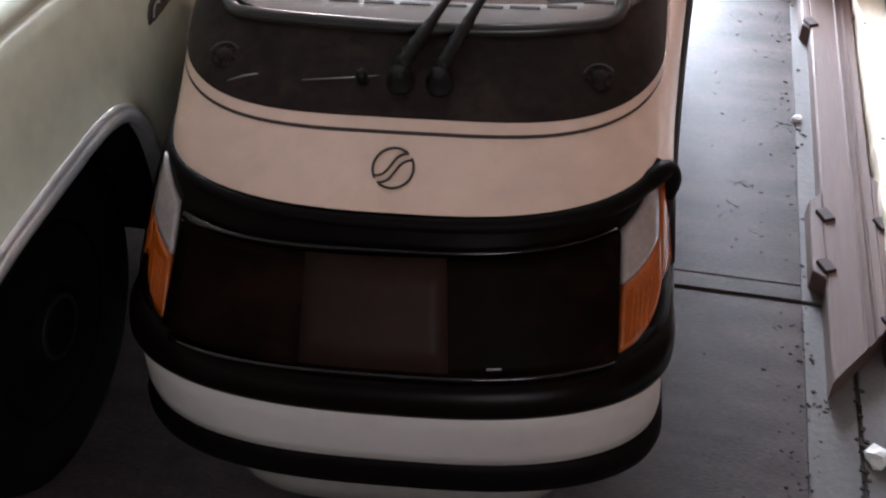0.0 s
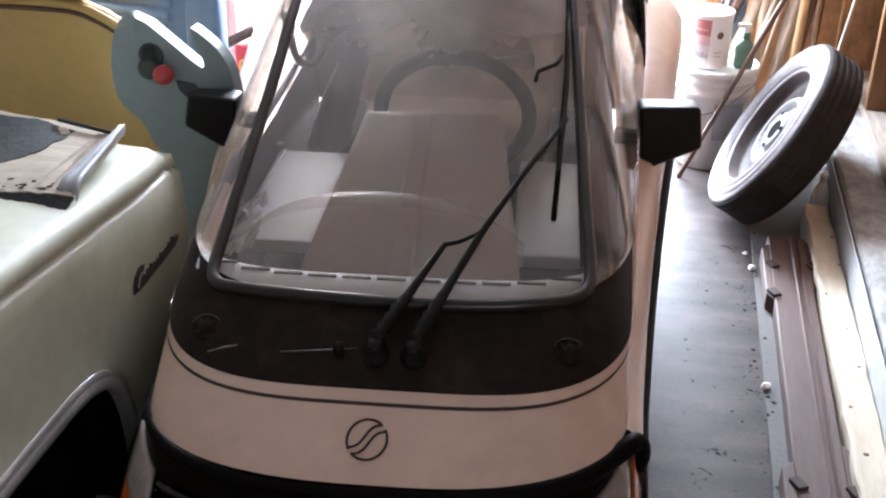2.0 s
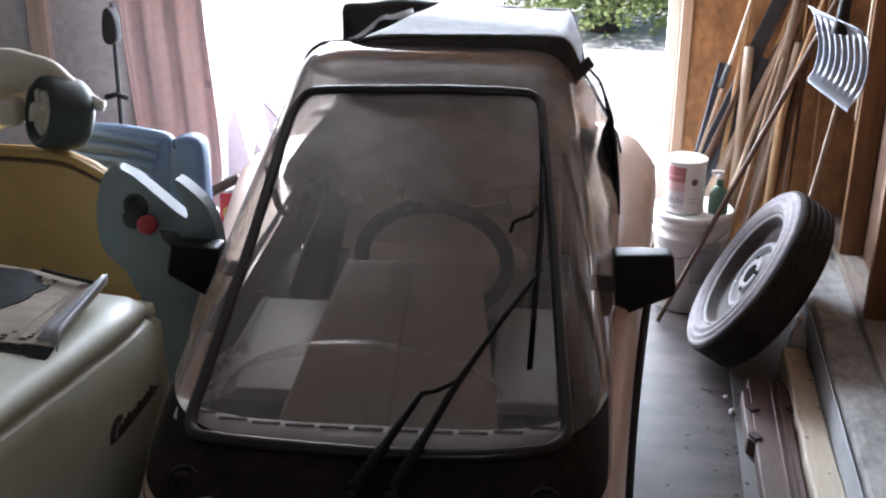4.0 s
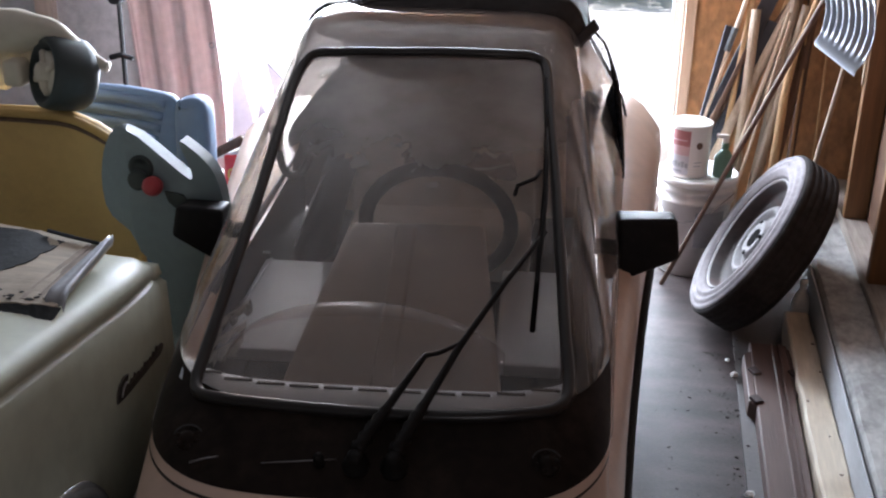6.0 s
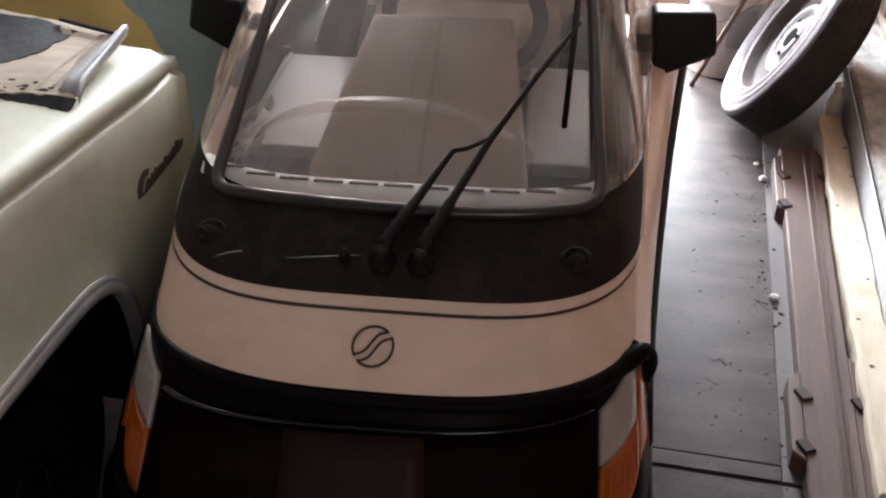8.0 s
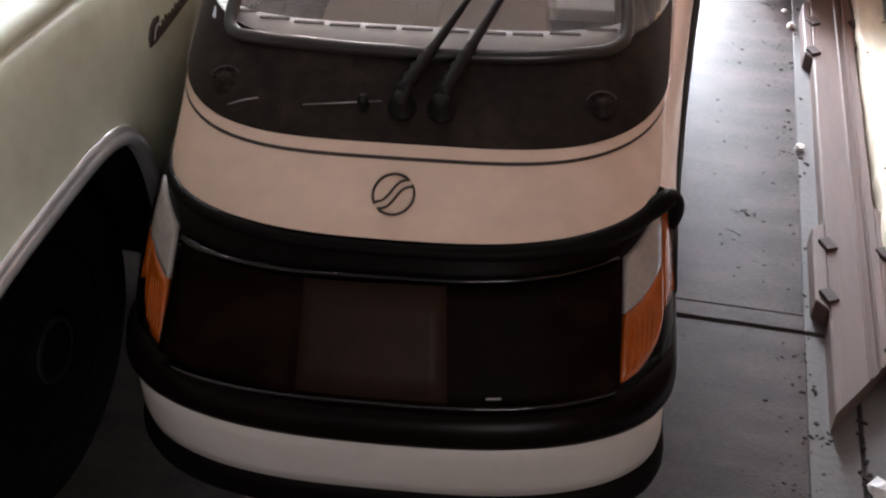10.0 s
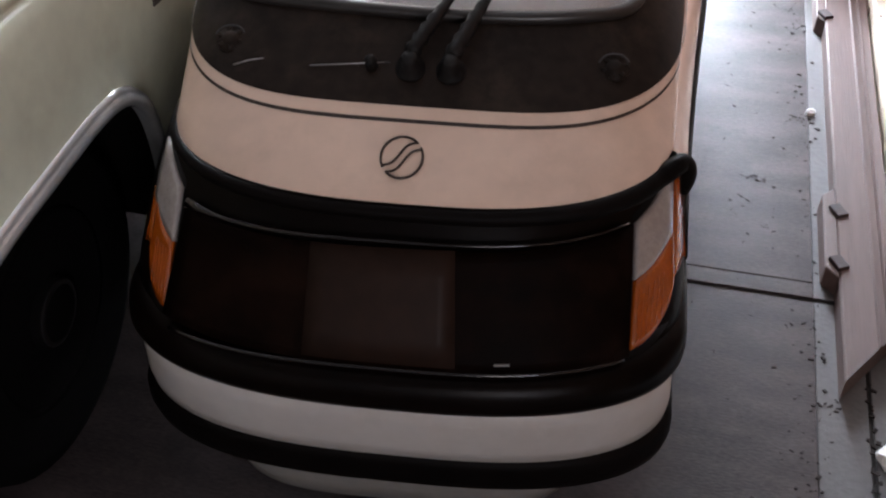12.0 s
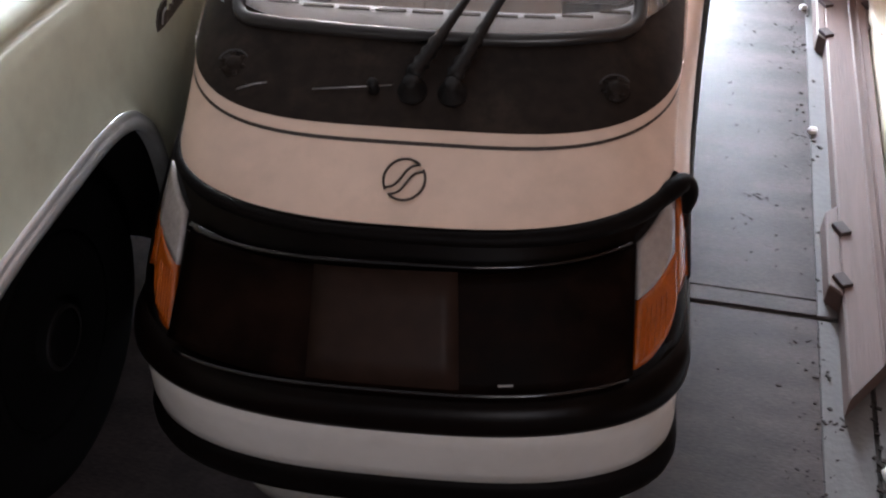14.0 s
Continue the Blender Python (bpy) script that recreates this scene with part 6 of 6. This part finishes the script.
def red_box():
    t = thing("red_box", pose(-1.045, 3.42, 0), "red box with yellow figures standing near the doorway", "box")
    put("carton", box(-0.09, 0.12, -0.1, 0.1, 0, 0.57, 0.004, 1), RED_CARD, t)
    cu = bpy.data.curves.new("figures", "FONT")
    cu.body, cu.size, cu.extrude = "00", 0.070, 0.0008
    tmp = bpy.data.objects.new("figures", cu)
    me = bpy.data.meshes.new_from_object(tmp)
    bpy.data.objects.remove(tmp)
    me.materials.clear()
    me.materials.append(GOLD)
    fig = new("figures", me)
    fig.parent = t
    fig.matrix_basis = pose(-0.080, -0.103, 0.478, 90, 0, 0)
    put("white_band", box(-0.088, 0.118, -0.1035, -0.100, 0.385, 0.41), PAPER_WHITE, t, "white printed band")


red_box()


def doorway_clutter():
    for outline, y in (([(-1.66, -0.04), (-1.50, -0.04), (-1.545, 0.22), (-1.60, 0.42), (-1.622, 0.486), (-1.66, 0.40)], 4.74), ([(-1.52, -0.04), (-1.40, -0.04), (-1.455, 0.25), (-1.505, 0.36), (-1.53, 0.20)], 4.70), ([(-1.44, -0.04), (-1.30, -0.04), (-1.37, 0.36), (-1.42, 0.43), (-1.50, 0.507), (-1.47, 0.38)], 4.78)):
        x = outline[0][0]
        b = put("white_board", extrude([(a - x, z + 0.05) for a, z in outline], (-0.008, 0.008), "y"), LILAC_BOARD, None, "pale pointed board leaning by the doorway", False, pose(x, y, -0.05, -6, 0, 0))
        tagged(b, category="board", group="pale boards by the doorway")
    lean("dark_stick", (-1.30, 3.30, 0.50), (-1.051, 3.30, 0.640), 0.02, HANDLE_DARK, "short dark branch lying on the clutter", "branch", radii=[0.014, 0.016, 0.017])
    strip = put("white_strip", box(-0.10, 0.045, -0.03, 0.03, 0, 0.012, 0.003, 1), WHITE_PLASTIC, None, "white plastic strip lying on the red box", False, pose(-1.10, 3.36, 0.571, 0, -18, 0))
    tagged(strip, category="strip")
    crate = put("crate", box(-0.2, 0.12, -0.15, 0.15, 0, 0.46, 0.01, 1), WHITE_PLASTIC, None, "pale plastic crate beside the red box", False, pose(-1.33, 3.36, 0))
    tagged(crate, category="crate")
    trimmer = thing("strimmer", pose(-1.96, 4.30, 0), "dark garden strimmer standing against the wall", "strimmer")
    put("shaft", tube([(0.0, 0, 0.0), (0.006, 0, 0.60), (0.0, 0.02, 1.03)], 0.011, 8), FELT, trimmer, "", True)
    put("motor", rounded(extrude(softened([(-0.035, 0.86), (0.030, 0.86), (0.038, 0.93), (0.020, 1.0), (-0.012, 1.02), (-0.030, 0.97)]), (-0.03, 0.03), "y"), 0.008), FELT, trimmer, "dark motor housing", True)
    put("grip", tube([(-0.05, -0.01, 0.63), (0.0, -0.012, 0.645), (0.055, -0.01, 0.63)], 0.012, 8), FELT, trimmer, "dark cross grip", True)
    put("head", lathe([(0.09, 0.0), (0.095, 0.01), (0.06, 0.04), (0.02, 0.06)], 16), FELT, trimmer, "dark cutting head", True)
    rows = []
    for j in range(14):
        z = 2.3 - 2.3 * j / 13
        rows.append([(-1.89 + 0.36 * i / 24 + 0.02 * math.sin(j * 0.7), 4.30 + 0.014 * math.sin(i * 0.7 + 0.9 * math.sin(j * 0.5)) + 0.006 * math.sin(i * 1.9 + j * 0.6), z) for i in range(25)])
    tarp = put("tarp", thick(grid(rows), 0.003), TARP, None, "pinkish-grey tarpaulin hanging beside the doorway", True)
    tagged(tarp, category="tarpaulin")
    for i in (0, 24):
        put("hem", tube([Vector(r[i]) for r in rows], 0.006, 6), TARP, tarp, "folded hem", True)
    for j in (0, 3, 6, 9):
        q = Vector(rows[j][23])
        put("eyelet", moved(tube([(0.011 * math.cos(a), 0, 0.011 * math.sin(a)) for a in np.linspace(0, 6.283, 13)[:-1]], 0.003, 6, True), Matrix.Translation(q + Vector((-0.004, -0.006, 0)))), STEEL, tarp, "dull metal eyelet", True)


doorway_clutter()


# ---- worn trim panel lying on the white car ----
def trim_panel():
    t = thing("trim_panel", pose(-0.85, 1.64, 0.893), "torn trim panel with black felt and a metal strip, on the car", "trim panel")
    random.seed(9)

    def lifted(x, y, z):
        """The panel is bent: its far corner stands up."""
        f, g = max(0.0, -x - 0.02) / 0.20, max(0.0, y + 0.10) / 0.26
        return (x, y, z + 0.026 * min(1.5, f) * g * g)

    def sheet(outline_low, outline_high, z, n=18, m=8, rag=0.0):
        rows = []
        for j in range(m + 1):
            v = j / m
            row = []
            for i in range(n + 1):
                u = i / n
                p = Vector(outline_low(u)).lerp(Vector(outline_high(u)), v)
                r = rag if j in (0, m) else 0.0
                row.append(lifted(p.x + random.uniform(-r, r), p.y + random.uniform(-r, r), z + 0.002 * math.sin(9 * u + 3 * v)))
            rows.append(row)
        return grid(rows)

    def along(pts):
        xs = [k / (len(pts) - 1) for k in range(len(pts))]
        return lambda u: (float(np.interp(u, xs, [p[0] for p in pts])), float(np.interp(u, xs, [p[1] for p in pts])), 0.0)

    put("board", thick(sheet(along([(-0.42, -0.135), (-0.20, -0.140), (0.0, -0.138), (0.112, -0.132)]), along([(-0.42, 0.150), (-0.20, 0.162), (-0.05, 0.166), (0.076, 0.165)]), 0.006, 22, 10, 0.003), 0.005), BARE_WOOD, t, "worn pale backing board")
    put("felt", thick(sheet(along([(-0.41, -0.125), (-0.25, -0.10), (-0.15, -0.066), (-0.068, -0.023), (-0.037, 0.025), (-0.019, 0.10)]), along([(-0.41, 0.118), (-0.30, 0.132), (-0.175, 0.146), (-0.10, 0.153), (-0.055, 0.150), (-0.020, 0.143)]), 0.0135, 24, 8, 0.004), 0.004), TORN_FELT, t, "torn blue-black felt")
    put("stained_strip", thick(sheet(along([(0.030, -0.125), (0.072, -0.125)]), along([(0.034, 0.140), (0.066, 0.150)]), 0.0122, 4, 10, 0.004), 0.002), STAINED_CARD, t, "brown stained strip of card")
    strip = []
    for k in range(15):
        v = k / 14
        xi, xo = 0.068 + 0.008 * v, 0.079 + 0.039 * v
        y, drop = 0.163 - 0.292 * v, 0.016 * max(0.0, (v - 0.86) / 0.14) ** 2
        strip.append([(xi + (xo - xi) * f + 0.004 * max(0.0, v - 0.86) / 0.14, y, 0.014 + h - drop) for f, h in ((0.0, 0.006), (0.15, 0.012), (0.4, 0.009), (0.7, 0.010), (0.92, 0.015), (1.0, 0.010), (1.0, 0.0))])
    put("metal_strip", thick(grid(strip), 0.0015), DULL_ALLOY, t, "pale dented metal strip", True)
    rows = [[(-0.42 + 0.54 * i / 40, -0.134 - d - (0.012 * random.random() if j > 1 else 0), 0.010 - 0.012 * (d / 0.045) + random.uniform(-0.002, 0.002)) for i in range(41)] for j, d in enumerate((0.0, 0.014, 0.036, 0.060))]
    put("frayed_edge", thick(grid(rows), 0.004), TORN_FELT, t, "frayed dark front edge")
    put("dark_rod", tube([lifted(-0.062, 0.160, 0.020), lifted(0.0, 0.153, 0.018), lifted(0.060, 0.138, 0.017)], 0.0042, 6), FELT, t, "dark rod", True)
    for k in range(14):
        x, y, r = random.uniform(-0.06, 0.10), random.uniform(-0.130, -0.085), random.uniform(0.0015, 0.0045)
        put("tear", moved(lathe([(r, 0), (r * 0.7, 0.0012)], 7), Matrix.Translation((x, y, 0.0135)) @ Matrix.Scale(1.8, 4, (1, 0.4, 0))), FELT, t, "", False)


trim_panel()


# ---- outside ----
def tree(name, x, y, height, seed, leaves, spread, low):
    random.seed(seed)
    t = thing(name, pose(x, y, -0.05), "leafy green tree in sunlight beyond the driveway", "tree", "trees outside")
    trunk = [tube([(0, 0, 0), (0.03, 0, height * 0.3), (-0.02, 0.03, height * 0.65), (0.02, 0, height)], 0.1, 10, radii=[0.16, 0.11, 0.08, 0.03])]
    tips = []
    for k in range(16):
        a, z = random.uniform(0, 6.283), height * random.uniform(0.05, 0.9)
        r = spread * random.uniform(0.5, 1.0) * (1.1 - z / height)
        end = Vector((r * math.cos(a), r * math.sin(a), z * 0.92 + low))
        trunk.append(tube([(0, 0, z + 0.1), end.lerp(Vector((0, 0, z + 0.2)), 0.5), end], 0.03, 6, radii=[0.035, 0.022, 0.01]))
        tips.append(end)
    put("trunk", join(*trunk), BARK, t, "brown trunk with low limbs", True)
    verts, faces = [], []
    for k in range(leaves):
        if k % 2:
            # low drooping skirt of foliage
            a, r = random.uniform(0, 6.283), spread * 0.62 * math.sqrt(random.random())
            bunch = 0.12 * math.sin(a * 5 + 1) + 0.08 * math.sin(a * 11)
            c = Vector((r * math.cos(a), r * math.sin(a), low + 0.10 + bunch * 0.5 + random.random() ** 1.5 * 0.9))
        else:
            c = random.choice(tips) * random.uniform(0.45, 1.1) + Vector((random.gauss(0, 0.22), random.gauss(0, 0.22), random.gauss(0, 0.16)))
        if c.z < low * 0.5:
            c.z = low * 0.5 + random.random() * 0.2
        d = Vector((random.gauss(0, 1), random.gauss(0, 1), random.gauss(0, 0.6))).normalized() * random.uniform(0.018, 0.042)
        e = d.orthogonal().normalized() * d.length * 0.5
        i = len(verts)
        verts += [c - d, c + e, c + d, c - e]
        faces.append((i, i + 1, i + 2, i + 3))
    tagged(put("crown", (verts, faces), LEAF, t, "small green leaves"), kind="stuff")


tree("tree", -0.15, 10.2, 4.2, 3, 13000, 1.5, 0.10)
tree("tree", 1.3, 10.9, 4.6, 8, 13000, 1.7, 0.10)
tree("tree", -2.2, 12.5, 4.6, 13, 5000, 1.7, 0.15)
